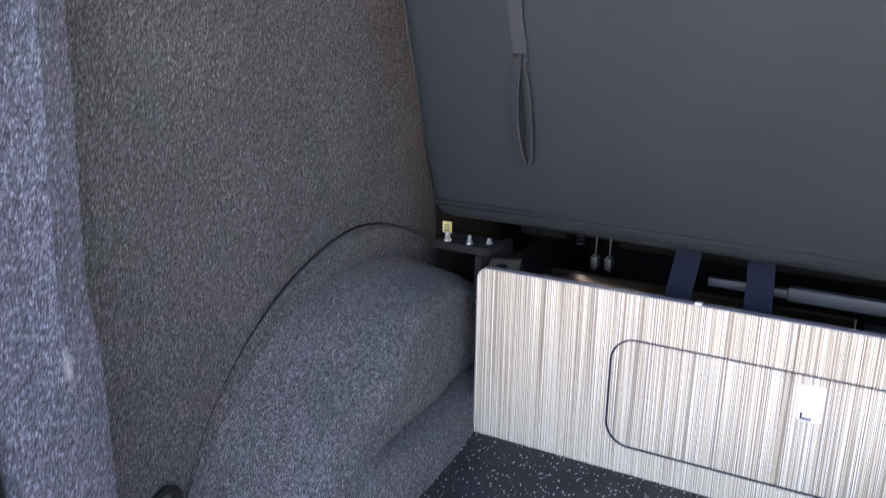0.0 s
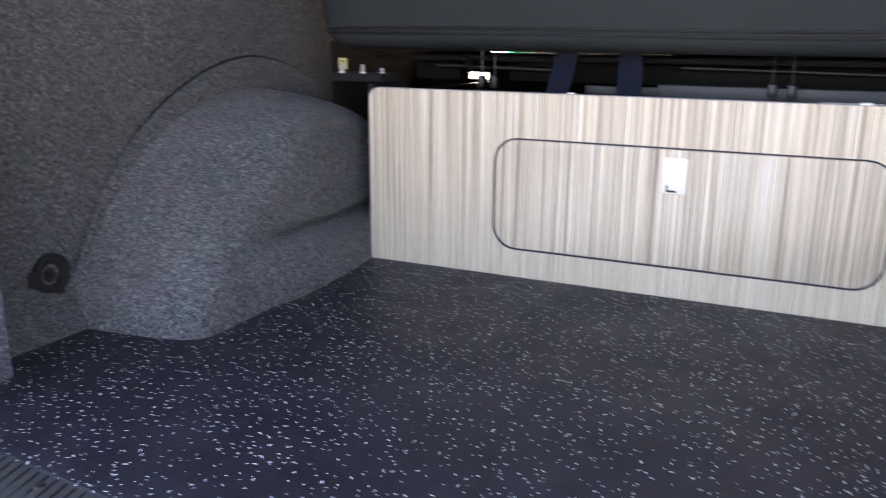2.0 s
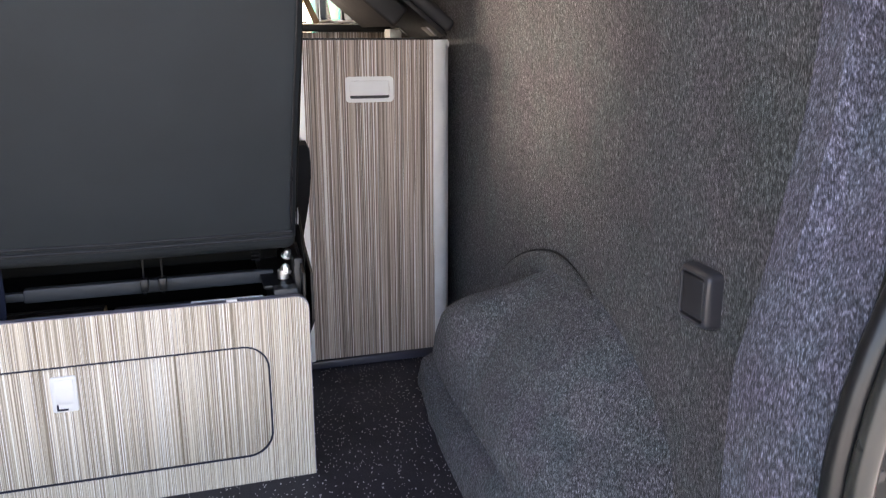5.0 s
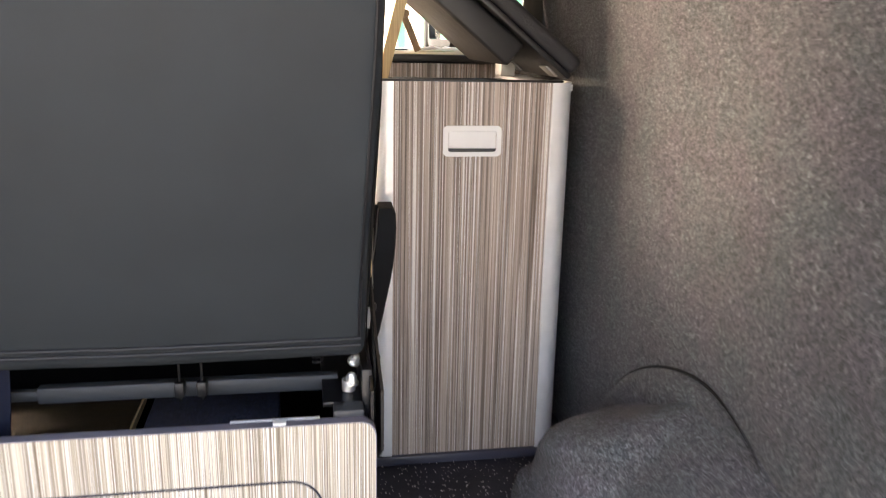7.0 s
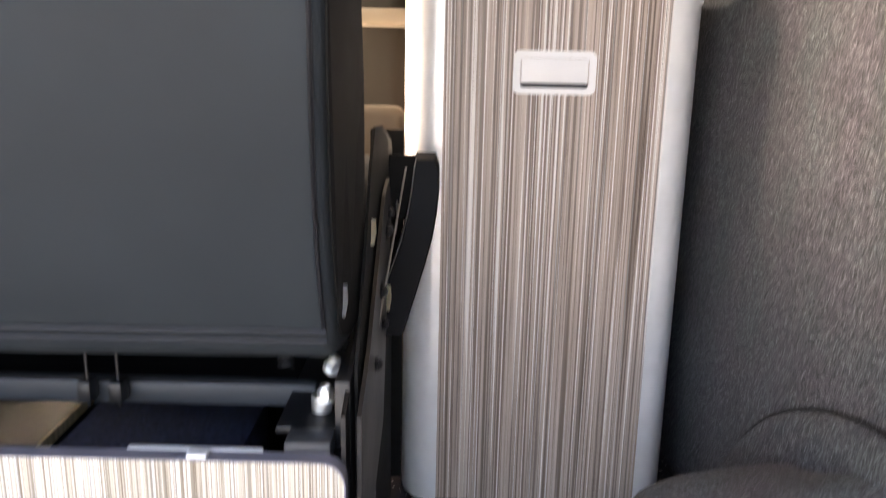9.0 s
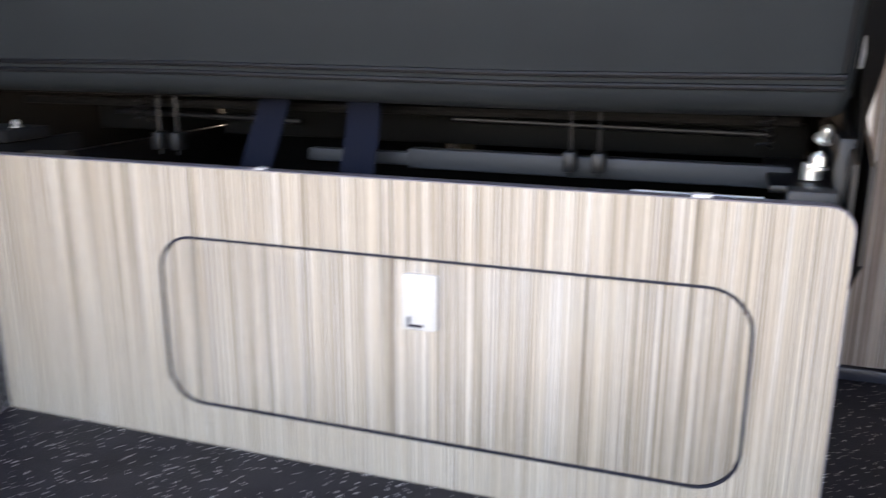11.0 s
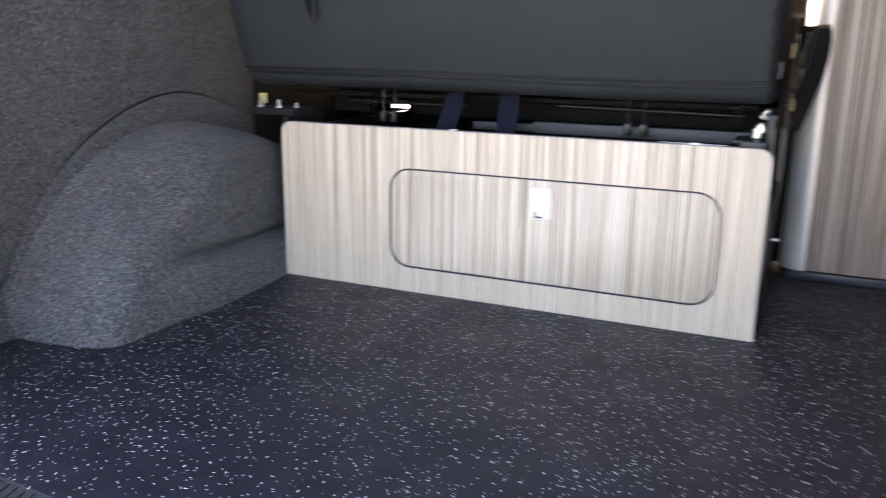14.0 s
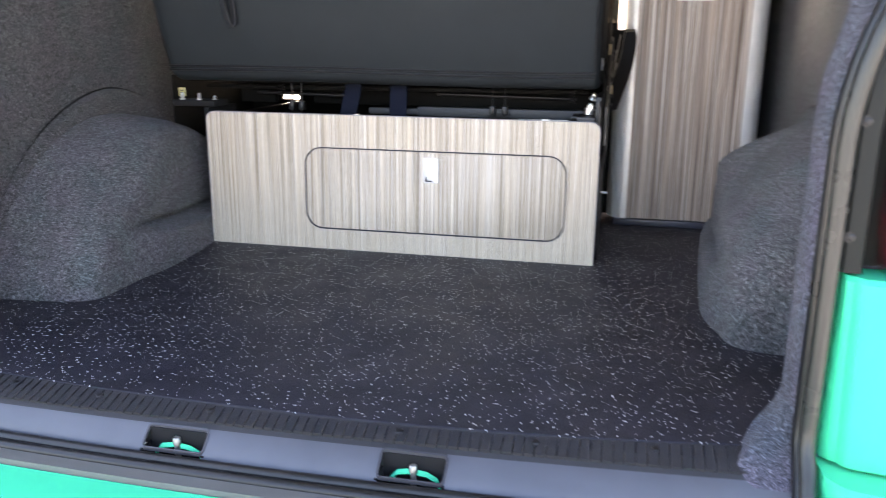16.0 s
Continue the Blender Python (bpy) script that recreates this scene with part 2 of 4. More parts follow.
MATT_BLACK = grained("matt_black", (0.0048, 0.0046, 0.0042), 0.8, 700, 0.3, Specular_IOR_Level=0.25)
COVER = grained("matt_black_cover", (0.004, 0.004, 0.0045), 0.5, 700, 0.2, Specular_IOR_Level=0.18)
CURTAIN = grained("brown_curtain_cloth", (0.085, 0.068, 0.045), 0.9, 600, 0.4)
CREAM = grained("cream_worktop", (0.62, 0.54, 0.40), 0.4)
CLOTH = grained("dark_seat_cloth", (0.024, 0.021, 0.016), 0.85, 900, 0.4)
ROOF = grained("pale_grey_roof_lining", (0.42, 0.41, 0.39), 0.9, 300, 0.3)
DOORCARD = grained("grey_door_card", (0.045, 0.042, 0.032), 0.6, 500, 0.3)
LID = grained("black_textured_lid", (0.022, 0.022, 0.024), 0.6, 260, 0.6, dist=0.002)
ASPHALT = grained("concrete_paving", (0.40, 0.388, 0.37), 0.9, 220, 0.7, vary=0.25, dist=0.004)
GREEN_DOOR = grained("green_fence_paint", (0.03, 0.28, 0.14), 0.5)
PALE_GREEN = grained("faded_green_fence_paint", (0.12, 0.33, 0.22), 0.6)
GLASS = glass_material()


# ---- mesh helpers ----
def mesh(name, bm, mat, smooth=True):
    me = bpy.data.meshes.new(name)
    bmesh.ops.recalc_face_normals(bm, faces=bm.faces)
    bm.to_mesh(me)
    bm.free()
    me.materials.append(mat)
    if smooth:
        for p in me.polygons:
            p.use_smooth = True
        me.set_sharp_from_angle(angle=radians(38))
    return me


def part(name, bm, mat, parent=None, label="", smooth=True):
    ob = new(name, mesh(name, bm, mat, smooth))
    if parent:
        ob.parent = parent
    return tagged(ob, label)


def thing(name, label, category, at=(0, 0, 0), group="", kind=""):
    ob = new(name)
    ob.location = at
    ob.empty_display_size = 0.05
    return tagged(ob, label, category, group, kind)


def box(x0, x1, y0, y1, z0, z1, bev=0.0, seg=2, bm=None):
    bm = bm or bmesh.new()
    made = bmesh.ops.create_cube(bm, size=1.0)["verts"]
    bmesh.ops.transform(bm, verts=made, matrix=Matrix.LocRotScale(((x0 + x1) / 2, (y0 + y1) / 2, (z0 + z1) / 2), None, (x1 - x0, y1 - y0, z1 - z0)))
    if bev:
        edges = {e for v in made for e in v.link_edges}
        bmesh.ops.bevel(bm, geom=list(edges), offset=bev, segments=seg, profile=0.5, affect="EDGES")
    return bm


def loft(rings, close_ring=True, caps=True, bm=None):
    """A skin over rings of equally many points."""
    bm = bm or bmesh.new()
    vs = [[bm.verts.new(p) for p in r] for r in rings]
    n = len(rings[0])
    for a, b in zip(vs, vs[1:]):
        for i in range(n if close_ring else n - 1):
            j = (i + 1) % n
            bm.faces.new((a[i], a[j], b[j], b[i]))
    if caps and close_ring:
        bm.faces.new(vs[0])
        bm.faces.new(vs[-1])
    return bm


def tube(points, r, n=10, bm=None, flat=1.0):
    """A round bar along points; r may be a list."""
    pts = [Vector(p) for p in points]
    rings = []
    up = Vector((0, 0, 1))
    for i, p in enumerate(pts):
        d = (pts[min(i + 1, len(pts) - 1)] - pts[max(i - 1, 0)]).normalized()
        if abs(d.dot(up)) > 0.95:
            up = Vector((1, 0, 0))
        s = d.cross(up).normalized()
        t = s.cross(d).normalized()
        rr = r[i] if isinstance(r, (list, tuple)) else r
        rings.append([p + s * rr * math.cos(2 * math.pi * k / n) + t * rr * flat * math.sin(2 * math.pi * k / n) for k in range(n)])
    return loft(rings, bm=bm)


def ribbon(points, side, width, thick, bm=None):
    """A flat band along points; side: its width's direction."""
    pts = [Vector(p) for p in points]
    s = Vector(side).normalized()
    rings = []
    for i, p in enumerate(pts):
        d = (pts[min(i + 1, len(pts) - 1)] - pts[max(i - 1, 0)]).normalized()
        n = d.cross(s).normalized()
        w, t = s * width / 2, n * thick / 2
        rings.append([p - w - t, p + w - t, p + w + t, p - w + t])
    return loft(rings, bm=bm)


def rounded(x0, x1, z0, z1, r, n=6, radii=None):
    """The outline of a rectangle with round corners: (x, z), from the lower left corner on, anticlockwise."""
    r4 = radii or (r, r, r, r)
    out = []
    for (cx, cz, a0), rr in zip(((x0, z0, 180), (x1, z0, 270), (x1, z1, 0), (x0, z1, 90)), r4):
        if rr <= 0:
            out.append((cx, cz))
            continue
        ox = cx + (rr if cx == x0 else -rr)
        oz = cz + (rr if cz == z0 else -rr)
        for k in range(n + 1):
            a = radians(a0 + 90 * k / n)
            out.append((ox + rr * math.cos(a), oz + rr * math.sin(a)))
    return out


def slab(outline, y0, y1, bev=0.0, bm=None):
    """An outline in x and z, from y0 (front) to y1, with eased front edges."""
    cx = sum(p[0] for p in outline) / len(outline)
    cz = sum(p[1] for p in outline) / len(outline)

    def ring(y, e):
        return [(x - e * (1 if x > cx else -1), y, z - e * (1 if z > cz else -1)) for x, z in outline]

    rings = [ring(y0, bev), ring(y0 + bev, 0), ring(y1, 0)] if bev else [ring(y0, 0), ring(y1, 0)]
    return loft(rings, bm=bm)


def frame_strip(outer, inner, y0, y1):
    """A flat frame between two outlines with equally many points."""
    bm = bmesh.new()
    rings = [[bm.verts.new((x, y, z)) for x, z in o] for o, y in ((outer, y0), (inner, y0), (inner, y1), (outer, y1))]
    n = len(outer)
    for a, b in zip(rings, rings[1:] + rings[:1]):
        for i in range(n):
            bm.faces.new((a[i], a[(i + 1) % n], b[(i + 1) % n], b[i]))
    return bm


def bolt(name, at, r, h, mat, parent, axis=(0, 0, 1), label=""):
    """A hexagonal bolt head with a domed top and a washer."""
    bm = bmesh.new()
    prof = [(1.35, 0.0, 20), (1.35, 0.18, 20), (1.0, 0.2, 6), (1.0, 0.8, 6), (0.8, 1.0, 6)]
    q = Vector(axis).to_track_quat("Z", "Y").to_matrix().to_4x4()
    m4 = Matrix.Translation(at) @ q
    for (ra, za, na), (rb, zb, nb) in ((prof[0], prof[1]), (prof[2], prof[3])):
        loft([[m4 @ Vector((rr * r * math.cos(2 * math.pi * k / na), rr * r * math.sin(2 * math.pi * k / na), z * h)) for k in range(na)] for rr, z in ((ra, za), (rb, zb))], bm=bm)
    loft([[m4 @ Vector((rr * r * math.cos(2 * math.pi * k / 10), rr * r * math.sin(2 * math.pi * k / 10), z * h)) for k in range(10)] for rr, z in ((0.85, 0.8), (0.7, 1.0), (0.3, 1.1))], bm=bm)
    return part(name, bm, mat, parent, label)


def smooth_step(a, b, v):
    t = min(1.0, max(0.0, (v - a) / (b - a)))
    return t * t * (3 - 2 * t)


# ---- the van's shell ----
LEFT, RIGHT, TOP = -1, 1, 1.34


def wall_x(side, y, z):
    """The lining's inner face: it bows outwards along the van and leans in towards the roof."""
    if side == RIGHT:
        x = 1.402 + 0.055 * smooth_step(-0.65, 0.1, y) + 0.02 * smooth_step(0.1, 0.6, y)
        lean = -0.10 * smooth_step(0.75, 1.35, z)
    else:
        x = -0.235 - 0.012 * smooth_step(-0.6, 0.3, y)
        lean = 0.10 * smooth_step(0.75, 1.35, z)
    foot = (0.040 * (1 - min(1.0, max(0.0, z / 0.068))) + 0.008 * (1 - smooth_step(0.064, 0.074, z))) if side == LEFT else 0.0
    wave = 0.003 * noise.noise((y * 3.1, z * 3.3, side * 7.0))
    return x + lean + foot + wave


# on one side the sliding door stands open
OPENINGS = {LEFT: ((0.75, 1.85, 0.02, 1.22),), RIGHT: ((0.86, 1.95, 0.84, 1.22), (2.02, 2.56, 0.82, 1.22))}


def side_wall(side, name, label):
    """The carpeted lining with its window's opening, and its thickness outwards."""
    ys = sorted(set([-0.74 + 0.06 * i for i in range(57)] + [y for o in OPENINGS[side] for y in o[:2]]))
    zs = sorted(set([-0.03 + 0.06 * i for i in range(24)] + [0.0, 0.05, 0.064, 0.070, 0.076] + [z for o in OPENINGS[side] for z in o[2:]]))
    bm = bmesh.new()
    grid = {}
    for layer in (0, 1):
        for i, y in enumerate(ys):
            for j, z in enumerate(zs):
                grid[layer, i, j] = bm.verts.new((wall_x(side, y, z) + side * 0.04 * layer, y, z))
    solid = {}
    for i in range(len(ys) - 1):
        for j in range(len(zs) - 1):
            ym, zm = (ys[i] + ys[i + 1]) / 2, (zs[j] + zs[j + 1]) / 2
            solid[i, j] = not any(o[0] < ym < o[1] and o[2] < zm < o[3] for o in OPENINGS[side])
    for (i, j), there in solid.items():
        if not there:
            continue
        for layer in (0, 1):
            bm.faces.new([grid[layer, a, b] for a, b in ((i, j), (i + 1, j), (i + 1, j + 1), (i, j + 1))])
        for (di, dj), (a, b) in (((-1, 0), ((i, j), (i, j + 1))), ((1, 0), ((i + 1, j), (i + 1, j + 1))), ((0, -1), ((i, j), (i + 1, j))), ((0, 1), ((i, j + 1), (i + 1, j + 1)))):
            if not solid.get((i + di, j + dj), False):
                bm.faces.new((grid[0, *a], grid[0, *b], grid[1, *b], grid[1, *a]))
    return tagged(part(name, bm, CARPET), label, "wall", kind="structure")


wall_left = side_wall(LEFT, "wall_left", "grey felt-carpeted van side wall beside the wheel arch")
wall_right = side_wall(RIGHT, "wall_right", "grey felt-carpeted van side wall with a light switch")

def floor_edge(x):
    return -0.910 + (0.13 if x > 0.62 else 0.09) * (x - 0.62) ** 2


xs = [-0.30 + 1.82 * k / 50 for k in range(51)]
bm = loft([[(x, floor_edge(x), -0.014), (x, floor_edge(x), -0.002), (x, floor_edge(x) + 0.002, 0.0), (x, 2.62, 0.0), (x, 2.62, -0.014)] for x in xs])
tagged(part("floor", bm, FLOOR), "black rubber floor with white and grey flecks", "floor", kind="structure")

bm = bmesh.new()
rings = []
for y in [-0.80 + 0.1 * i for i in range(35)]:
    rings.append([(0.58 + 0.88 * c, y, TOP - 0.02 + 0.05 * math.cos(c * math.pi / 2)) for c in (-1, -0.7, -0.35, 0, 0.35, 0.7, 1)]
                 + [(0.58 + 0.88 * c, y, TOP + 0.03 + 0.05 * math.cos(c * math.pi / 2)) for c in (1, 0.7, 0.35, 0, -0.35, -0.7, -1)])
tagged(part("ceiling", loft(rings), ROOF), "grey cloth roof lining of the van", "ceiling", kind="structure")

# the cab end: a low bulkhead of dashboard height under the windscreen, and posts
bm = box(-0.30, 1.50, 2.62, 2.70, -0.02, 0.79, 0.01)
box(-0.30, -0.14, 2.62, 2.70, 0.79, TOP, 0.005, bm=bm)
box(1.455, 1.50, 2.62, 2.70, 0.79, TOP, 0.005, bm=bm)
box(-0.14, 1.455, 2.62, 2.70, 1.24, TOP, 0.005, bm=bm)
tagged(part("wall_front", bm, DOORCARD), "dark grey plastic front end of the van", "wall", kind="structure")


tagged(part("windscreen_curtain", loft([[(-0.14 + 1.38 * k / 60, 2.60 + 0.012 * math.sin(k * 1.3), z) for k in range(61)] + [(-0.14 + 1.38 * k / 60, 2.612 + 0.012 * math.sin(k * 1.3), z) for k in range(60, -1, -1)] for z in (0.80, 1.0, 1.30)]), CURTAIN), "brown curtain drawn across the windscreen", "curtain", kind="structure")


# ---- wheel arches ----
def wheel_arch(side, name, label):
    """A carpeted arch: a low flange on the wall, and a rounded dome with a ledge along its foot."""
    ob = thing(name, label, "wheel arch", kind="structure")
    fy = -0.06 if side == LEFT else -0.085
    dy = -0.12 if side == LEFT else -0.135

    def polar(phi, rho, a, b, n, yc):
        c, s = math.cos(phi), math.sin(phi)
        if rho < 1.035 and a < 0.45:
            if c > 0:
                a += 0.075
            if side == RIGHT:
                # over the top and towards the rear the dome runs out into the flange
                high = smooth_step(0.25, 0.6, s)
                a += 0.075 * smooth_step(0.0, -0.6, c) * high
                b += 0.045 * smooth_step(0.6, 0.1, c) * high
        k = (abs(c / a) ** n + abs(s / b) ** n) ** (-1 / n)
        return yc + rho * k * c, rho * k * s

    rings = []
    for q, off in ((1.0, -0.012), (1.0, 0.012), (0.988, 0.022), (0.96, 0.027), (0.90, 0.028), (0.72, 0.024)):
        ring = []
        for i in range(61):
            y, z = polar(math.pi * i / 60, q, 0.49, 0.404, 1.78, fy)
            fade = 1.0 - (0.55 if side == LEFT else 0.9) * smooth_step(-0.40, -0.55, y)
            x = wall_x(side, y, max(z, 0.1)) - side * (off * fade * (1.0 if side == LEFT else 0.62) + 0.002 * noise.noise((y * 9, z * 9, 3 + side)))
            ring.append((x, y, z - 0.004))
        rings.append(ring)
    part("flange", loft(rings, close_ring=False), CARPET, ob)
    rings = []
    rhos = [1.03, 1.0, 0.992] + [0.985 - 0.0235 * k for k in range(41)] + [0.01]
    for rho in rhos:
        ring = []
        for i in range(141):
            y, z = polar(math.pi * i / 140, rho, 0.405, 0.347, 2.0, dy)
            low = 1 - smooth_step(0.0, 0.16, z)
            y = dy + (y - dy) * (1 + (0.09 if side == LEFT or y > dy else -0.07) * low)
            soft = smooth_step(0.02, 0.24, z) * (smooth_step(0.0, -0.34, y) if side == LEFT else smooth_step(0.13, -0.10, y))
            power = (25 + 5 * low) * (1 - soft) + (6.5 if side == LEFT else 3.5) * soft
            s = max(0.0, 1 - min(rho, 1.0) ** power)
            if side == LEFT:
                full = 0.212 + 0.012 * low - 0.028 * smooth_step(-0.30, 0.10, y)
            else:
                full = 0.177 - 0.030 * smooth_step(0.0, 0.30, y) - 0.035 * smooth_step(-0.25, -0.55, y)
            # the ledge along the foot fades out towards the rear
            strong = smooth_step(-0.44, -0.16, y)
            zc = 0.080 + 0.020 * smooth_step(0.0, -0.4, y)
            wide = 0.008 + 0.03 * (1 - strong)
            ledge = (1.0 if side == LEFT else 0.65) * (0.010 + 0.022 * strong) * (1 - smooth_step(zc - wide, zc + wide, z)) * smooth_step(0.35, 0.8, s)
            ledge -= (0.026 if side == LEFT else 0.012) * strong * math.exp(-(((z - zc - 0.015) / 0.009) ** 2)) * smooth_step(0.5, 0.9, s)
            fold = 0.006 * math.exp(-(((rho - 0.80) / 0.035) ** 2)) * smooth_step(0.12, 0.25, z)
            lump = 0.005 * noise.noise((y * 7, z * 7, 11 + side)) + 0.0025 * noise.noise((y * 19, z * 19, 5 + side))
            d = full * s + ledge - fold + lump * s
            x = wall_x(side, y, max(z, 0.1)) - side * (d + 0.012 * (1.0 if side == LEFT else 1 - 1.3 * max(soft, smooth_step(-0.35, -0.48, y))))
            ring.append((x, y, z - 0.004))
        rings.append(ring)
    part("arch_cover", loft(rings, close_ring=False), ARCH_CARPET, ob, "grey carpet, brightened for the light on the arches")
    # a dark cord stands for the shaded gap along the flange's edge
    pts = []
    for i in range(6, 121):
        y, z = polar(math.pi * i / 120, 1.004, 0.49, 0.404, 1.78, fy)
        pts.append((wall_x(side, y, max(z, 0.1)) - side * 0.004, y, z - 0.004))
    part("gap_cord", tube(pts, [0.0026 * (1 - 0.8 * smooth_step(-0.25, -0.45, p[1])) if side == LEFT else 0.0022 * (1 - 0.93 * smooth_step(-0.06, -0.22, p[1])) for p in pts], 6), NEAR_BLACK, ob, "dark cord for the shaded gap along the flange")
    return ob


wheel_arch(LEFT, "wheel_arch_left", "wheel arch covered in grey felt carpet beside the storage box")
wheel_arch(RIGHT, "wheel_arch_right", "wheel arch covered in grey felt carpet beside the tall cabinet")


# ---- rear pillars, seals and body ----
def pillar_edge(side, z):
    """How far the pillar's inner edge moves outwards and forwards with its height."""
    if side == RIGHT:
        out = float(np.interp(z, (0.46, 0.49, 0.52, 0.575, 0.635, 0.82), (0.0, 0.004, 0.012, 0.027, 0.037, 0.085)))
        return out, 0.16 * smooth_step(0.62, 1.35, z)
    out = 0.012 * smooth_step(0.42, 0.50, z) + 0.045 * smooth_step(0.48, 0.80, z)
    return out, 1.05 * max(0.0, out - 0.012) + 0.04 * smooth_step(0.8, 1.35, z)


def opening_edge(side, z):
    """The rear opening: upright below, raked forwards above."""
    if side == RIGHT:
        return 0.18 * smooth_step(0.60, 1.4, z), 0.006 * smooth_step(0.42, 0.50, z) + 0.10 * smooth_step(0.46, 0.80, z)
    return 0.16 * smooth_step(0.35, 1.4, z), 0.05 * smooth_step(0.30, 0.62, z) + 0.09 * smooth_step(0.55, 1.2, z)


def pillar(side, name, label):
    face = 1.298 if side == RIGHT else -0.126
    front = -0.748 if side == RIGHT else -0.733
    rings = []
    for k in range(50):
        z = -0.10 + k * 0.0298
        out, fore = pillar_edge(side, z)
        ofore, oout = opening_edge(side, z)
        foot = 0.080 * (1 - smooth_step(-0.03, 0.075, z))
        back = 0.085 * (1 - smooth_step(-0.05, 0.045, z))
        ye, xe = front + fore, face + side * out
        yr, xr = -0.868 + ofore - back, face - side * 0.004 + side * oout
        wall = wall_x(side, -0.66 + fore, max(0.1, z)) + side * 0.014
        w = 0.004 * noise.noise((side * 5, z * 6, 1.0))
        r = 0.011
        ring = [(wall, ye + 0.03, z), (xe + side * r, ye + 0.003, z), (xe + side * 0.002, ye - 0.002, z), (xe - side * w, ye - r, z),
                (xe - side * (0.006 + w), ye - 0.045, z), (xr - side * (0.004 + 0.85 * foot), yr + 0.060, z), (xr - side * foot, yr + 0.014, z),
                (xr + side * (0.010 - foot * 0.8), yr, z), (xr + side * 0.16, yr + 0.01, z), (xr + side * 0.16, ye + 0.03, z)]
        rings.append(ring)
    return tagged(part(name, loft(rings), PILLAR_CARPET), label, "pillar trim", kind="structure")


pillar(LEFT, "pillar_left", "grey carpeted rear pillar trim, skylight in its colour, with a scuff")
pillar(RIGHT, "pillar_right", "grey carpeted rear pillar trim beside the door seal, skylight in its colour")


def door_seal(side, name):
    face = 1.291 if side == RIGHT else -0.112
    ob = thing(name, "dark rubber door seal along the rear opening", "door seal", kind="structure")
    pts, lip = [], []
    for k in range(46):
        z = -0.13 + k * 0.032
        ofore, oout = opening_edge(side, z)
        turn = 0.05 * (1 - smooth_step(-0.12, -0.02, z))
        ofore -= 0.075 * (1 - smooth_step(-0.06, 0.04, z))
        pts.append((face + side * (0.011 + oout - turn), -0.887 + ofore, z))
        lip.append((face + side * (0.014 + oout - turn), -0.908 + ofore, z))
    part("seal_bulb", tube(pts, 0.0125, 12), SEAL, ob)
    part("seal_lip", tube(lip, 0.011, 10), SEAL_LIP, ob, "grey-green rubber lip")
    return ob


door_seal(LEFT, "door_seal_left")
door_seal(RIGHT, "door_seal_right")


def rear_corner(side, name, label):
    """The painted corner of the body with its dark upper trim, lamp and bolts."""
    face = 1.310 if side == RIGHT else -0.135
    ob = thing(name, label, "car body", (0, 0.033, -0.010) if side == RIGHT else (0, 0, 0))
    rings = []
    for z in (0.025, 0.03, 0.10, 0.18, 0.245, 0.264, 0.270):
        lip = 0.0 if z < 0.266 else 0.006
        c = 0.006 * (z - 0.05) / 0.2
        rings.append([(face + side * (o - (c if 0.02 < o < 0.05 else 0)), y + lip, z) for o, y in ((0.010, -0.905), (0.013, -0.930), (0.022, -0.940), (0.030, -0.943), (0.035, -0.952), (0.042, -0.957), (0.09, -0.966), (0.17, -0.960), (0.23, -0.93), (0.262, -0.85), (0.262, -0.70), (0.2, -0.70), (0.2, -0.905))])
    part("painted_panel", loft(rings), PAINT, ob, "bright green painted panel")
    rings = []
    for z, g in ((-0.16, 0.0), (0.0, 0.0), (0.012, 0.003), (0.020, 0.010)):
        rings.append([(face + side * o, y + g, z) for o, y in ((0.008, -0.93), (0.012, -0.985), (0.03, -1.01), (0.10, -1.03), (0.19, -1.01), (0.25, -0.96), (0.270, -0.85), (0.270, -0.70), (0.2, -0.70), (0.02, -0.905))])
    part("bumper_corner", loft(rings), PAINT, ob, "bright green bumper corner")
    rings = []
    for k in range(25):
        z = 0.274 + k * 0.042
        ofore, oout = opening_edge(side, z)
        oout *= 0.55
        rings.append([(face + side * (o + oout), y + ofore, z) for o, y in ((0.002, -0.905), (0.006, -0.935), (0.010, -0.940), (0.028, -0.943), (0.032, -0.936), (0.036, -0.90), (0.2, -0.88), (0.2, -0.80))])
    trim = part("upper_trim", loft(rings), TRIM, ob, "matt dark grey plastic trim")
    for z in (0.318, 0.455, 0.60):
        ofore, oout = opening_edge(side, z)
        bolt("trim_bolt", (face + side * (0.013 + 0.55 * oout), -0.940 + ofore, z), 0.0055, 0.003, STEEL_BLACK, trim, (0, -1, 0))
    rings = []
    for k in range(11):
        z = 0.278 + k * 0.05
        e = 0.006 if k in (0, 10) else 0.0
        ofore, oout = opening_edge(side, z)
        rings.append([(face + side * (o + oout * 0.55), y + ofore * 0.8, z) for o, y in ((0.052 + e, -0.90), (0.053 + e, -0.948 + e), (0.060 + e, -0.956 + e), (0.15, -0.975 + e), (0.24, -0.94), (0.262, -0.86), (0.2, -0.86))])
    part("tail_lamp", loft(rings), LAMP_RED, ob, "dark red tail lamp lens")
    return ob


rear_corner(RIGHT, "rear_body_corner", "bright green van corner with dark trim and red lamp")
rear_corner(LEFT, "rear_body_corner", "bright green van corner with dark trim and red lamp")

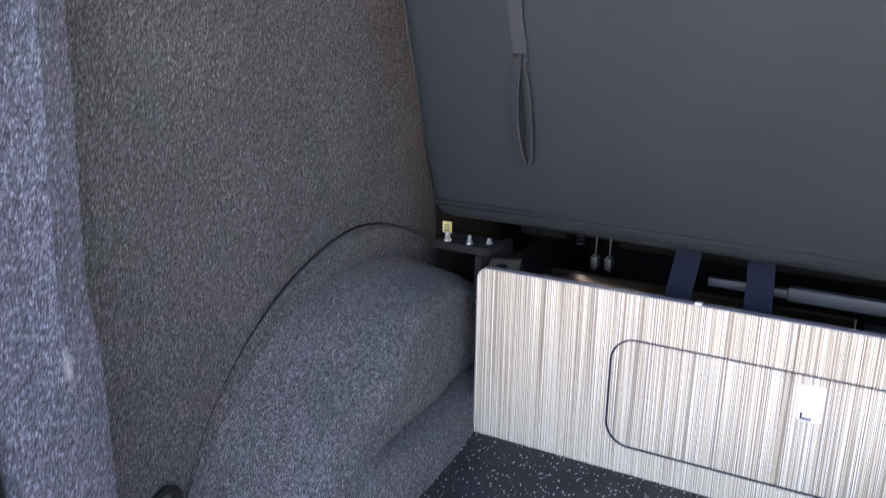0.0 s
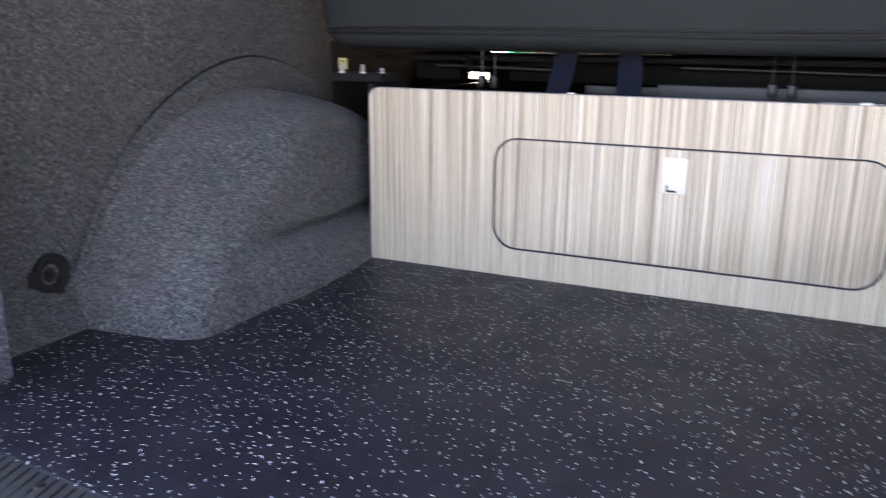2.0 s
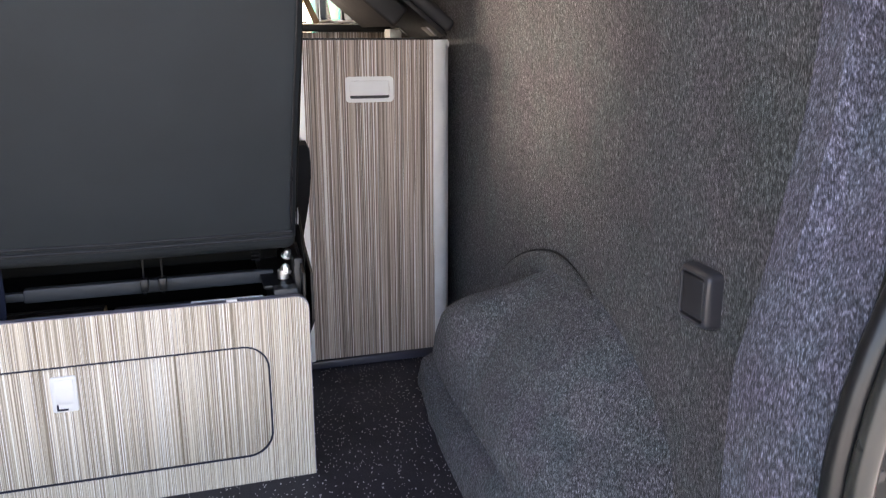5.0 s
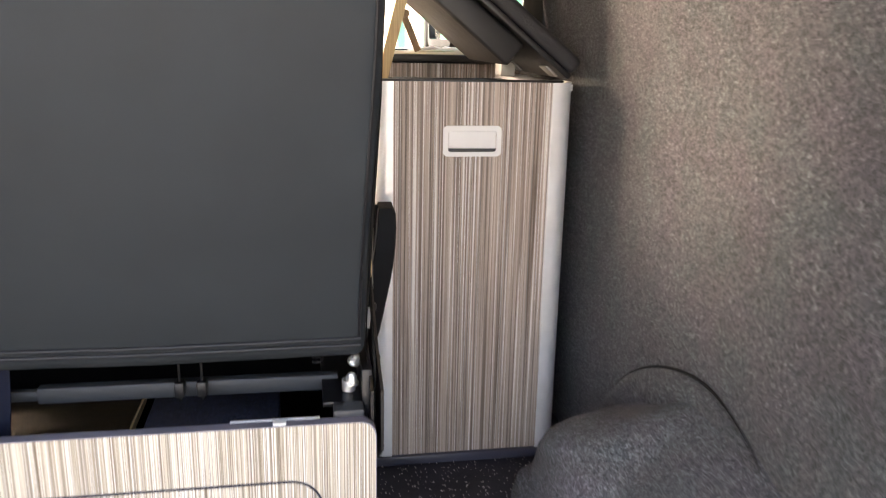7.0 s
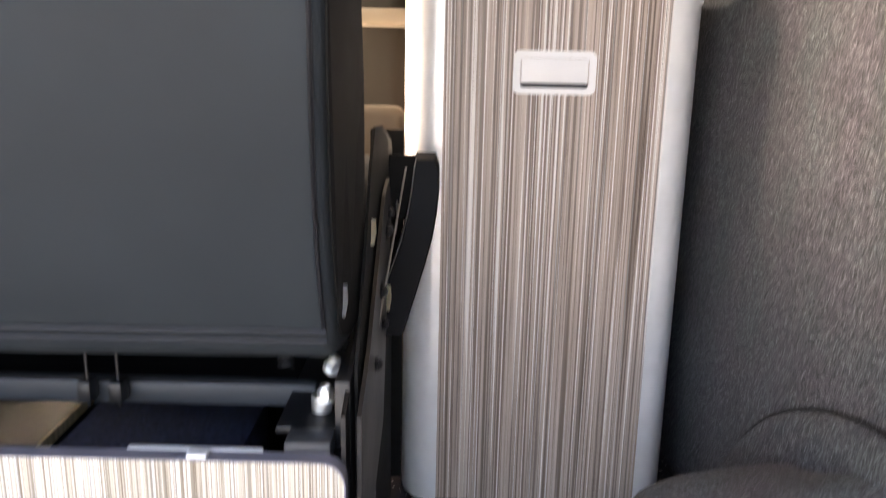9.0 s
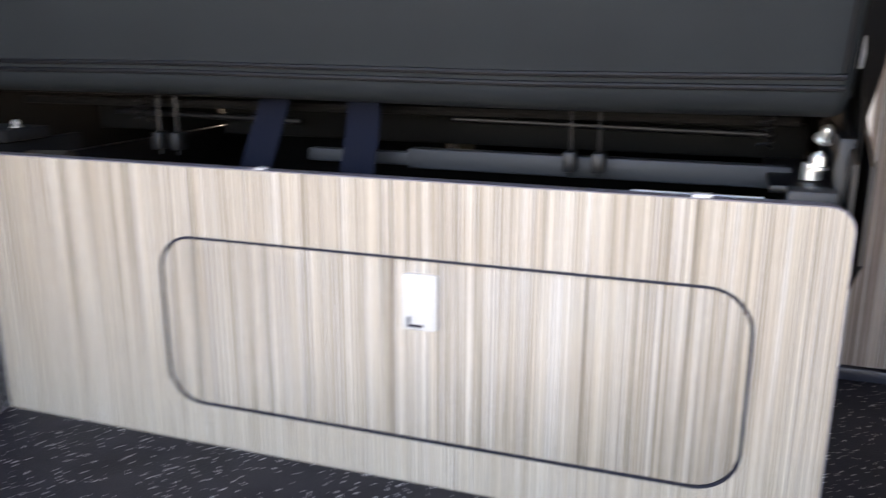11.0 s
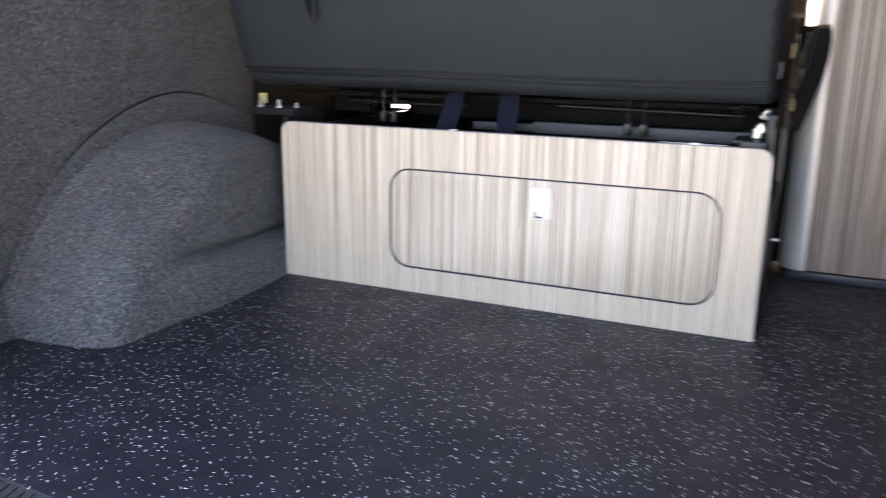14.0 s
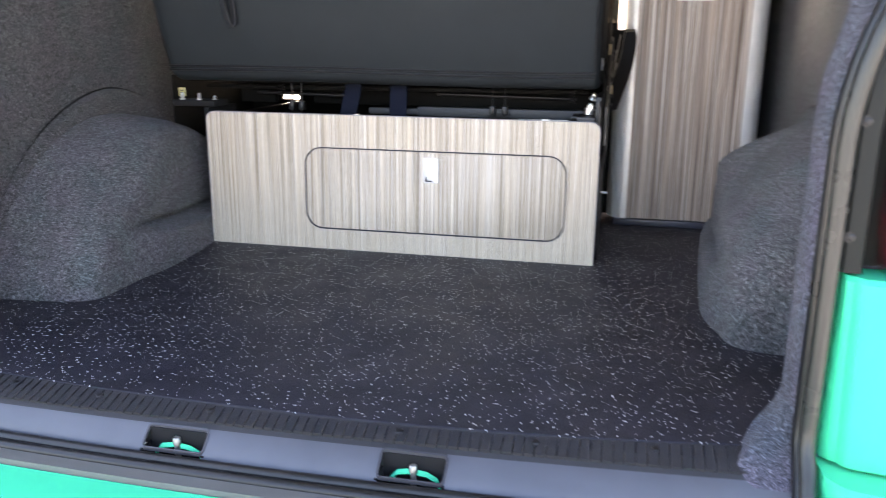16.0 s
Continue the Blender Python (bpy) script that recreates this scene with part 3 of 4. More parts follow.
# sides and roof of the body, seen by the light alone
for side, name in ((LEFT, "body_side_left"), (RIGHT, "body_side_right")):
    bm = bmesh.new()
    x = 0.58 + side * 0.975
    ys = sorted({-0.72, 3.4, *(y for o in OPENINGS[side] for y in o[:2])})
    for y0, y1 in zip(ys, ys[1:]):
        gap = [o for o in OPENINGS[side] if o[0] <= y0 and y1 <= o[1]]
        for z0, z1 in ((-0.30, gap[0][2]), (gap[0][3], 1.46)) if gap else ((-0.30, 1.46),):
            box(x - 0.012, x + 0.012, y0, y1, z0, z1, bm=bm)
    tagged(part(name, bm, PAINT, smooth=False), "bright green painted side of the van", "car body", kind="structure")
bm = box(-0.40, 1.56, -0.70, 3.0, 1.44, 1.47)
tagged(part("roof", bm, PAINT), "bright green van roof", "car body", kind="structure")


def tailgate():
    """The raised tailgate over the rear opening, above the camera: a curved skin with its dark lining."""
    ob = thing("tailgate", "raised green tailgate with dark inner lining", "tailgate", kind="structure")
    prof = [(-0.70 - 1.20 * k / 12, 1.46 + 0.38 * k / 12 + 0.05 * math.sin(math.pi * k / 12)) for k in range(13)]
    for nm, mat, lift, half in (("tailgate_skin", PAINT, 0.04, 0.74), ("tailgate_lining", TRIM, 0.0, 0.70)):
        bm = loft([[(0.58 + s * half, y, z + lift + d) for s, d in ((-1, 0.0), (1, 0.0), (1, 0.03), (-1, 0.03))] for y, z in prof])
        part(nm, bm, mat, ob)
    return ob


tailgate()


# ---- sill ----
def rib_edge(x):
    return -0.956 + 0.05 * (x - 0.45) ** 2


def seal_edge(x):
    return -0.988 + 0.05 * (x - 0.65) ** 2


def sill():
    ob = thing("load_sill", "dark ribbed plastic load sill with screws and latches", "sill", kind="structure")
    xs = [-0.11 + 1.40 * k / 70 for k in range(71)]
    rings = []
    for x in xs:
        a, b = floor_edge(x), rib_edge(x)
        rings.append([(x, a - 0.0005, -0.0005), (x, a - 0.004, -0.0025), (x, b + 0.010, -0.013), (x, b, -0.020), (x, b, -0.05), (x, a - 0.0005, -0.05)])
    strip = part("ribbed_strip", loft(rings), SILL, ob, "dark ribbed plastic strip")
    rib_mesh = mesh("rib", box(-0.0064, 0.0064, -0.5, 0.5, -0.004, 0.0024, 0.0008, 1), SILL)
    for k in range(89):
        x = -0.06 + k * 0.0149
        a, b = floor_edge(x) - 0.001, rib_edge(x) + 0.008
        o = new("rib", rib_mesh)
        o.parent = strip
        o.location, o.rotation_euler, o.scale = (x, (a + b) / 2, -0.0075), (0.20, 0, 0), (1, a - b, 1)
    for x in (0.13, 0.29, 0.48, 0.77, 0.96, 1.12):
        bm = tube([(0, 0, -0.006), (0, 0, 0.0035), (0, 0, 0.005)], [0.0062, 0.0062, 0.0045], 16)
        tube([(0, 0, 0.0051), (0, 0, 0.0056)], 0.003, 6, bm=bm)
        o = part("screw_cap", bm, STEEL_BLACK, strip)
        o.location, o.rotation_euler = (x, floor_edge(x) - 0.016, -0.0065), (0.16, 0, 0)
    # smooth apron, cut for the two latches
    holes = ((0.402, 0.494), (0.755, 0.844))
    cuts = sorted(set(xs + [h for pair in holes for h in pair]))

    def apron_profile(x):
        a, b = rib_edge(x), seal_edge(x)
        return [(x, a + (b - a) * f, z) for f, z in ((-0.05, -0.018), (0.10, -0.0205), (0.35, -0.026), (0.7, -0.036), (1.0, -0.047), (1.1, -0.062))]

    bm = bmesh.new()
    for a, b in zip(cuts, cuts[1:]):
        if any(h0 < (a + b) / 2 < h1 for h0, h1 in holes):
            continue
        vs = [[bm.verts.new(p) for p in apron_profile(x)] for x in (a, b)]
        for i in range(5):
            bm.faces.new((vs[0][i], vs[0][i + 1], vs[1][i + 1], vs[1][i]))
    bmesh.ops.remove_doubles(bm, verts=bm.verts, dist=0.0005)
    part("apron", bm, SILL_SMOOTH, ob, "smooth grey plastic apron")
    for h0, h1 in holes:
        c = (h0 + h1) / 2
        y0, y1 = rib_edge(c) - 0.001, seal_edge(c) + 0.000
        # a raised frame that follows the apron's slope
        latch = part("latch_recess", frame_strip(rounded(h0 - 0.003, h1 + 0.003, y1 + 0.001, y0, 0.007), rounded(h0 - 0.0005, h1 + 0.0005, y1 + 0.0025, y0 - 0.0025, 0.005), 0, 0.005), GREY_DARK, ob)
        for v in latch.data.vertices:
            x, d, y = v.co
            v.co = (x, y, -0.0195 - 0.0265 * (y0 - y) / (y0 - y1) + 0.004 - d)
        bm = box(h0, h1, y0 - 0.005, y0 - 0.001, -0.095, -0.021)
        box(h0, h1, y1, y0 - 0.001, -0.099, -0.095, bm=bm)
        box(h0 - 0.004, h0, y1, y0 - 0.001, -0.099, -0.044, bm=bm)
        box(h1, h1 + 0.004, y1, y0 - 0.001, -0.099, -0.044, bm=bm)
        box(h0, h1, y1 - 0.002, y1 + 0.002, -0.099, -0.050, bm=bm)
        part("recess_box", bm, NEAR_BLACK, latch)
        ym = (y0 + y1) / 2
        bm = ribbon([(h0 + 0.012, y0 - 0.013, -0.056), (c - 0.022, y0 - 0.012, -0.044), (c - 0.004, y0 - 0.011, -0.041), (c + 0.020, y0 - 0.012, -0.043), (h1 - 0.010, y0 - 0.013, -0.050), (h1 - 0.006, y0 - 0.015, -0.064)], (0, 0.5, 1), 0.007, 0.004)
        part("painted_bracket", bm, PAINT, latch, "green painted bracket")
        bm = tube([(c + 0.002, ym, -0.090), (c + 0.002, ym, -0.034)], 0.0042, 14)
        tube([(c + 0.002, ym, -0.037), (c + 0.002, ym, -0.029), (c + 0.002, ym, -0.027)], [0.0060, 0.0060, 0.0046], 14, bm=bm)
        part("striker_pin", bm, STEEL_GREY, latch, "bare metal striker pin")
    for dy, dz, rr, nm in ((-0.010, -0.052, 0.009, "lower_seal"), (-0.026, -0.056, 0.009, "seal_lip")):
        part(nm, tube([(x, seal_edge(x) + dy, dz) for x in xs], rr, 10), SEAL, ob, "black rubber seal")
    part("flange_strip", ribbon([(x, seal_edge(x) - 0.045, -0.060) for x in xs], (0, 1, -0.05), 0.032, 0.010), GREY_FLANGE, ob, "grey rubber flange")
    return ob


GREY_FLANGE = grained("grey_rubber_flange", (0.15, 0.146, 0.136), 0.5, 500, 0.2)
sill()

# bumper
xs = [-0.36 + 1.88 * k / 60 for k in range(61)]
prof = ((-1.02, -0.085), (-1.044, -0.068), (-1.052, -0.062), (-1.10, -0.064), (-1.17, -0.07), (-1.196, -0.085), (-1.205, -0.12), (-1.205, -0.30), (-1.18, -0.38), (-1.0, -0.38))
rings = [[(x, y + 0.05 * (x - 0.65) ** 2 + (0.08 * smooth_step(1.3, 1.52, x) + 0.08 * smooth_step(-0.14, -0.36, x)) * (1 if y < -1.05 else 0), z) for y, z in prof] for x in xs]
bumper = thing("rear_bumper", "bright green painted rear bumper under the load sill", "bumper")
part("bumper_skin", loft(rings), PAINT, bumper)


# ---- storage box under the bench ----
def storage_box():
    ob = thing("storage_box", "storage box with pale striped laminate front under the bench", "storage box")
    front = rounded(0.0, 1.0, 0.0, 0.345, 0, radii=(0.0, 0.0, 0.022, 0.022))
    hatch_o = rounded(0.266, 0.928, 0.053, 0.264, 0.045, 8)
    # front board with the hatch's opening: a frame skin between both outlines
    n = 8
    outer = []
    for k, (x, z) in enumerate(hatch_o):
        corner = k // (n + 1)
        i = k % (n + 1)
        if corner == 0:
            p = (0.0, 0.06 * (1 - i / n)) if i < n / 2 else (0.3 * (i - n / 2) / n, 0.0)
        elif corner == 1:
            p = (0.8 + 0.2 * i / (n / 2), 0.0) if i <= n / 2 else (1.0, 0.06 * (i - n / 2) / (n / 2))
        elif corner == 2:
            a = radians(90 * i / n)
            p = (0.978 + 0.022 * math.cos(a), 0.323 + 0.022 * math.sin(a))
        else:
            a = radians(90 + 90 * i / n)
            p = (0.022 + 0.022 * math.cos(a), 0.323 + 0.022 * math.sin(a))
        outer.append(p)
    outer[0] = (0.0, 0.06)
    outer[n // 2] = (0.0, 0.0)
    outer[n + 1 + n // 2] = (1.0, 0.0)
    part("front_panel", frame_strip(outer, hatch_o, 0.0, 0.016), LAM_PALE, ob, "pale vertical-striped laminate board")
    part("edge_band", frame_strip([(x + (-0.0012 if x < 0.5 else 0.0012), z + (0.0012 if z > 0.2 else 0.0)) for x, z in front], front, -0.0004, 0.017), EDGE, ob, "lilac-grey edge banding")
    edging = part("hatch_edging", frame_strip(hatch_o, rounded(0.2688, 0.9252, 0.0558, 0.2612, 0.0425, 8), -0.0012, 0.012), DARK_GAP, ob, "dark blue-black rubber edging")
    hatch = part("hatch", slab(rounded(0.269, 0.925, 0.056, 0.261, 0.0425, 8), 0.0004, 0.014, 0.001), LAM_PALE, ob, "removable hatch of pale striped laminate")
    lock = part("lock_plate", slab(rounded(0.577, 0.616, 0.185, 0.247, 0.004, 4), -0.0045, 0.001, 0.0012), WHITE_PLASTIC, hatch, "white plastic latch plate")
    bm = slab(rounded(0.5815, 0.6115, 0.200, 0.243, 0.003, 4), -0.0062, -0.004, 0.0008)
    part("latch_button", bm, WHITE_PLASTIC, lock)
    bm = box(0.583, 0.5858, -0.0052, -0.004, 0.190, 0.2005, 0.0)
    box(0.583, 0.600, -0.0052, -0.004, 0.1885, 0.1915, bm=bm)
    part("latch_slot", bm, DARK_GAP, lock)
    bm = box(0.975, 0.992, 0.018, 0.60, 0.0, 0.335, 0.002)
    part("side_panel", bm, STEEL_BLACK, ob, "black painted side panel")
    bm = box(0.004, 0.02, 0.018, 0.60, 0.0, 0.33, 0.002)
    part("side_panel", bm, STEEL_BLACK, ob, "black painted side panel")
    for xa, xb, za, zb in ((-0.235, -0.045, 0.0, 0.412), (-0.045, 0.015, 0.0, 0.334), (-0.045, 0.015, 0.352, 0.412), (0.015, 0.42, 0.0, 0.402), (0.42, 0.475, 0.0, 0.296),
                           (0.42, 0.475, 0.316, 0.402), (0.475, 0.985, 0.0, 0.412)):
        part("back_panel", box(xa, xb, 0.59, 0.604, za, zb), MATT_BLACK, ob, smooth=False)
    part("box_floor", box(0.02, 0.975, 0.018, 0.59, 0.002, 0.008), BLACK_PLASTIC, ob)
    # made-up pale ledge; through the back's opening it gives a bright spot
    part("glint_ledge", box(-0.08, 0.05, 0.606, 0.82, 0.324, 0.333), ALU, ob, "added pale ledge for the bright spot under the bench", smooth=False)
    part("lined_tray", box(0.655, 0.862, 0.10, 0.315, 0.05, 0.258, 0.004), NAVY, ob, "navy carpet-lined box")
    part("inner_shelf", box(0.03, 0.638, 0.06, 0.310, 0.252, 0.261, 0.0), VARNISHED, ob, "dark brown inner shelf", smooth=False)
    part("shelf_edging", box(0.638, 0.6415, 0.06, 0.314, 0.250, 0.2625), PLY, ob, "pale wooden edging", smooth=False)
    part("shelf_edging", box(0.03, 0.638, 0.310, 0.315, 0.252, 0.264), DARK_BOARD, ob, "dark wooden edging", smooth=False)
    bm = box(0.944, 0.986, 0.018, 0.05, 0.335, 0.355, 0.003)
    part("corner_block", bm, GREY_RAIL, ob, "grey corner block")
    part("side_pin", tube([(1.0, 0.25, 0.137), (1.021, 0.25, 0.136)], 0.003, 8), CHROME, ob, "bright metal pin")
    part("striker_tab", box(0.400, 0.412, 0.002, 0.014, 0.345, 0.3485, 0.001), WHITE_PLASTIC, ob, "small white tab")
    part("striker_tab", box(0.862, 0.880, 0.002, 0.014, 0.345, 0.3495, 0.001), WHITE_PLASTIC, ob, "small white tab")
    # the strip's pale colour stands for a reflection on a glossy edge
    part("top_strip", box(0.805, 0.925, 0.0175, 0.024, 0.340, 0.3468, 0.001), ALU, ob, "strip behind the top edge, pale for its reflection")
    return ob


storage_box()


# ---- bench seat ----
LEAN_Y, LEAN_Z = -0.287, 0.958


def on_back(u, v):
    """A place on the backrest: u up along it from the lower seam, v forwards through it."""
    return 0.032 + LEAN_Y * u + LEAN_Z * v, 0.455 + LEAN_Z * u - LEAN_Y * v


def end_lean(u, v):
    """How far the front edge at the cabinet's end leans outwards towards the top."""
    return (-0.010 + 0.014 * smooth_step(0.05, 0.50, u)) * (1 - smooth_step(0.0, 0.10, v))


def bench_seat():
    ob = thing("bench", "folding bench seat with dark grey vinyl backrest on black frame", "bench seat")
    prof = [(0.0, 0.0), (0.02, -0.004), (0.10, -0.010), (0.22, -0.012), (0.36, -0.012), (0.50, -0.008), (0.60, 0.0), (0.635, 0.02), (0.65, 0.08), (0.635, 0.16), (0.60, 0.185),
            (0.40, 0.20), (0.15, 0.20), (0.0, 0.16), (-0.045, 0.125), (-0.055, 0.09), (-0.054, 0.05), (-0.046, 0.024), (-0.032, 0.006), (-0.014, -0.002)]
    xs = [(-0.122, 0.024), (-0.119, 0.014), (-0.113, 0.007), (-0.104, 0.002), (-0.09, 0.0)] + [(-0.06 + 1.01 * k / 26, 0.0) for k in range(27)] + [(0.970, 0.0), (0.984, 0.0), (0.990, 0.001), (0.9955, 0.004), (0.9985, 0.009), (1.0, 0.018)]
    rings = []
    for x, e in xs:
        ring = []
        for u, v in prof:
            cu, cv = 0.29, 0.085
            uu = u + (e if u < cu else -e)
            vv = v + (e if v < cv else -e)
            wr = 0.0022 * noise.noise((x * 5, u * 4, v * 4)) + 0.0012 * noise.noise((x * 16, u * 9, 2.0))
            sag = 0.006 * math.sin(x * 5.0 + 0.8) * (1 if u < 0.03 else 0.2)
            y, z = on_back(uu + sag * 0.4, vv - wr)
            ring.append((x + end_lean(u, v) * smooth_step(0.955, 0.985, x), y, z))
        rings.append(ring)
    back = part("backrest", loft(rings), SEAT, ob, "dark grey smooth vinyl backrest")
    for du in (0.002, -0.0085):
        pts = []
        for k in range(41):
            x = -0.112 + 1.094 * k / 40
            sag = 0.006 * math.sin(x * 5.0 + 0.8) * 0.4
            y, z = on_back(du + sag, -0.0025 + 0.0022 * noise.noise((x * 5, 0, 0)) * -1)
            pts.append((x, y, z))
        part("seam_piping", tube(pts, 0.0029, 8), SEAT_SEAM, back, "black double-stitched seam")
    # thin black sheet that makes the backrest's end darker than its face
    side_out = [(u + (0.014 if u < 0.29 else -0.014), v + (0.012 if v < 0.085 else -0.012)) for u, v in prof]
    part("side_cover", loft([[(x + min(0.0, end_lean(u, v)), *on_back(u, v)) for u, v in side_out] for x in (0.9995, 1.0012)]), MATT_BLACK, back, "thin black sheet on the side", smooth=False)

    def face(u):
        """The backrest's front face at u."""
        for (ua, va), (ub, vb) in zip(prof, prof[1:7]):
            if ua <= u <= ub:
                return va + (vb - va) * (u - ua) / (ub - ua)
        return 0.0

    for x, d in ((0.990, 0.0), (-0.112, 0.006)):
        pts = [(x + (end_lean(0.004 + 0.59 * k / 24, 0.0) if x > 0 else 0.0), *on_back(0.004 + 0.59 * k / 24, face(0.004 + 0.59 * k / 24) + d)) for k in range(25)]
        part("edge_seam", tube(pts, 0.0022, 6), SEAT_SEAM, back, "black edge seam")
    # pull strap hanging from above, sewn into a drooping loop
    def before(x, z, off):
        return (x, on_back((z - 0.455) / LEAN_Z, -0.012)[0] - off, z)

    upper = [before(0.100 + 0.002 * math.sin(k), 0.92 - 0.0235 * k, 0.005 + 0.0002 * k) for k in range(9)]
    strap = part("pull_strap", ribbon(upper, (0.97, -0.2, 0), 0.027, 0.0030), STRAP, back, "grey webbing pull loop")
    turn = ((0.099, 0.742, 0.007), (0.095, 0.715, 0.012), (0.0905, 0.68, 0.018), (0.089, 0.645, 0.022), (0.091, 0.61, 0.024), (0.095, 0.58, 0.022), (0.099, 0.566, 0.018),
            (0.103, 0.574, 0.012), (0.1055, 0.60, 0.008), (0.107, 0.64, 0.006), (0.107, 0.68, 0.005), (0.104, 0.715, 0.005), (0.101, 0.742, 0.004))
    part("loop", ribbon([before(p[0] - 0.002, p[1] - 0.012 * smooth_step(0.74, 0.60, p[1]), p[2]) for p in turn], (0.80, -0.60, 0), 0.025, 0.0022), STRAP, strap)
    part("stitching", ribbon([before(0.0995, 0.744, 0.0095), before(0.0995, 0.738, 0.0100)], (0.97, -0.2, 0), 0.025, 0.0012), SEAT_SEAM, strap)
    # seat cushion in front of the backrest
    part("seat_cushion", box(-0.115, 0.985, 0.20, 0.66, 0.425, 0.53, 0.03, 4), SEAT, ob, "dark grey vinyl cushion")
    # black frame in the gap above the box
    bm = box(0.20, 0.975, 0.245, 0.275, 0.352, 0.392, 0.003)
    box(-0.02, 0.085, 0.245, 0.275, 0.352, 0.392, 0.003, bm=bm)
    frame_ob = part("base_frame", bm, MATT_BLACK, ob, "black steel base frame")
    part("cross_rail", box(0.53, 0.955, 0.130, 0.150, 0.336, 0.360, 0.003), GREY_RAIL, frame_ob, "grey steel cross rail")
    part("cross_rail", box(0.395, 0.53, 0.136, 0.150, 0.338, 0.354, 0.003), GREY_RAIL, frame_ob, "grey steel cross rail")
    part("upper_rail", tube([(-0.08, 0.17, 0.399), (0.96, 0.17, 0.403)], 0.006, 8), MATT_BLACK, frame_ob)
    part("under_board", box(-0.10, 0.97, 0.10, 0.62, 0.415, 0.424, 0.002), MATT_BLACK, frame_ob)
    for x in (0.190, 0.217, 0.728, 0.759):
        post = part("support_post", tube([(x, 0.117, 0.338), (x, 0.117, 0.420)], 0.0019, 8), STEEL_BLACK, frame_ob)
        part("post_clip", box(x - 0.007, x + 0.007, 0.106, 0.128, 0.345, 0.368, 0.003), BLACK_PLASTIC, post)
    for xa, xb, y, z in ((0.05, 0.345, 0.205, 0.383), (0.56, 0.93, 0.215, 0.388)):
        part("torsion_rod", tube([(xa, y, z), (xb, y + 0.01, z - 0.006)], 0.0045, 10), STEEL_BLACK, frame_ob, "glossy black rod")
    # left hinge bracket with its bolts, label and spring
    br = part("hinge_bracket", box(-0.122, 0.0, 0.048, 0.125, 0.352, 0.368, 0.003), NEAR_BLACK, ob, "black steel hinge bracket")
    box_bm = box(-0.03, -0.015, 0.045, 0.20, 0.26, 0.350, 0.003)
    part("bracket_web", box_bm, NEAR_BLACK, br)
    bolt("bolt", (-0.099, 0.062, 0.368), 0.0058, 0.017, CHROME, br, label="zinc bolt head")
    bolt("bolt", (-0.050, 0.062, 0.368), 0.0052, 0.017, CHROME, br, label="zinc bolt head")
    bolt("bolt", (-0.018, 0.085, 0.368), 0.005, 0.010, CHROME, br, label="zinc bolt head")
    tag = part("warning_label", box(-0.128, -0.107, 0.094, 0.0955, 0.374, 0.397, 0.0), TAG, br, "small yellow label")
    bm = bmesh.new()
    for k in range(3):
        box(-0.124, -0.112, 0.0932, 0.0945, 0.378 + k * 0.0055, 0.380 + k * 0.0055, bm=bm)
    part("label_bars", bm, PRINT, tag)
    for x in (0.155, 0.925):
        pts = [(x + 0.008 * math.cos(k * 0.9), 0.13 + 0.008 * math.sin(k * 0.9), 0.378 + 0.0011 * k) for k in range(30)]
        part("coil_spring", tube(pts, 0.0013, 6), STEEL_BLACK, frame_ob, "small steel spring")
    roll = part("webbing_roll", tube([(-0.034, 0.095, 0.312), (-0.030, 0.095, 0.312), (0.04, 0.115, 0.312)], [0.018, 0.024, 0.024], 16), CURTAIN, ob, "rolled brown cover")
    # black sheet painting in the shade between the bench and the wall
    part("shade_sheet", box(-0.150, -0.146, 0.10, 0.60, 0.0, 0.43), MATT_BLACK, ob, "black sheet for the shade between bench and wall", smooth=False)
    # navy belts that come down behind the front board
    for x, dx in ((0.360, 0.003), (0.488, -0.006)):
        pts = [(x + dx * 1.2, 0.122, 0.425), (x + dx * 0.6, 0.110, 0.398), (x, 0.095, 0.372), (x - dx * 0.5, 0.072, 0.335), (x - dx, 0.055, 0.28), (x - dx, 0.05, 0.14)]
        part("seat_belt", ribbon(pts, (1, -0.15, 0), 0.046, 0.0018), BELT, ob, "navy blue webbing belt")
    return ob


bench_seat()


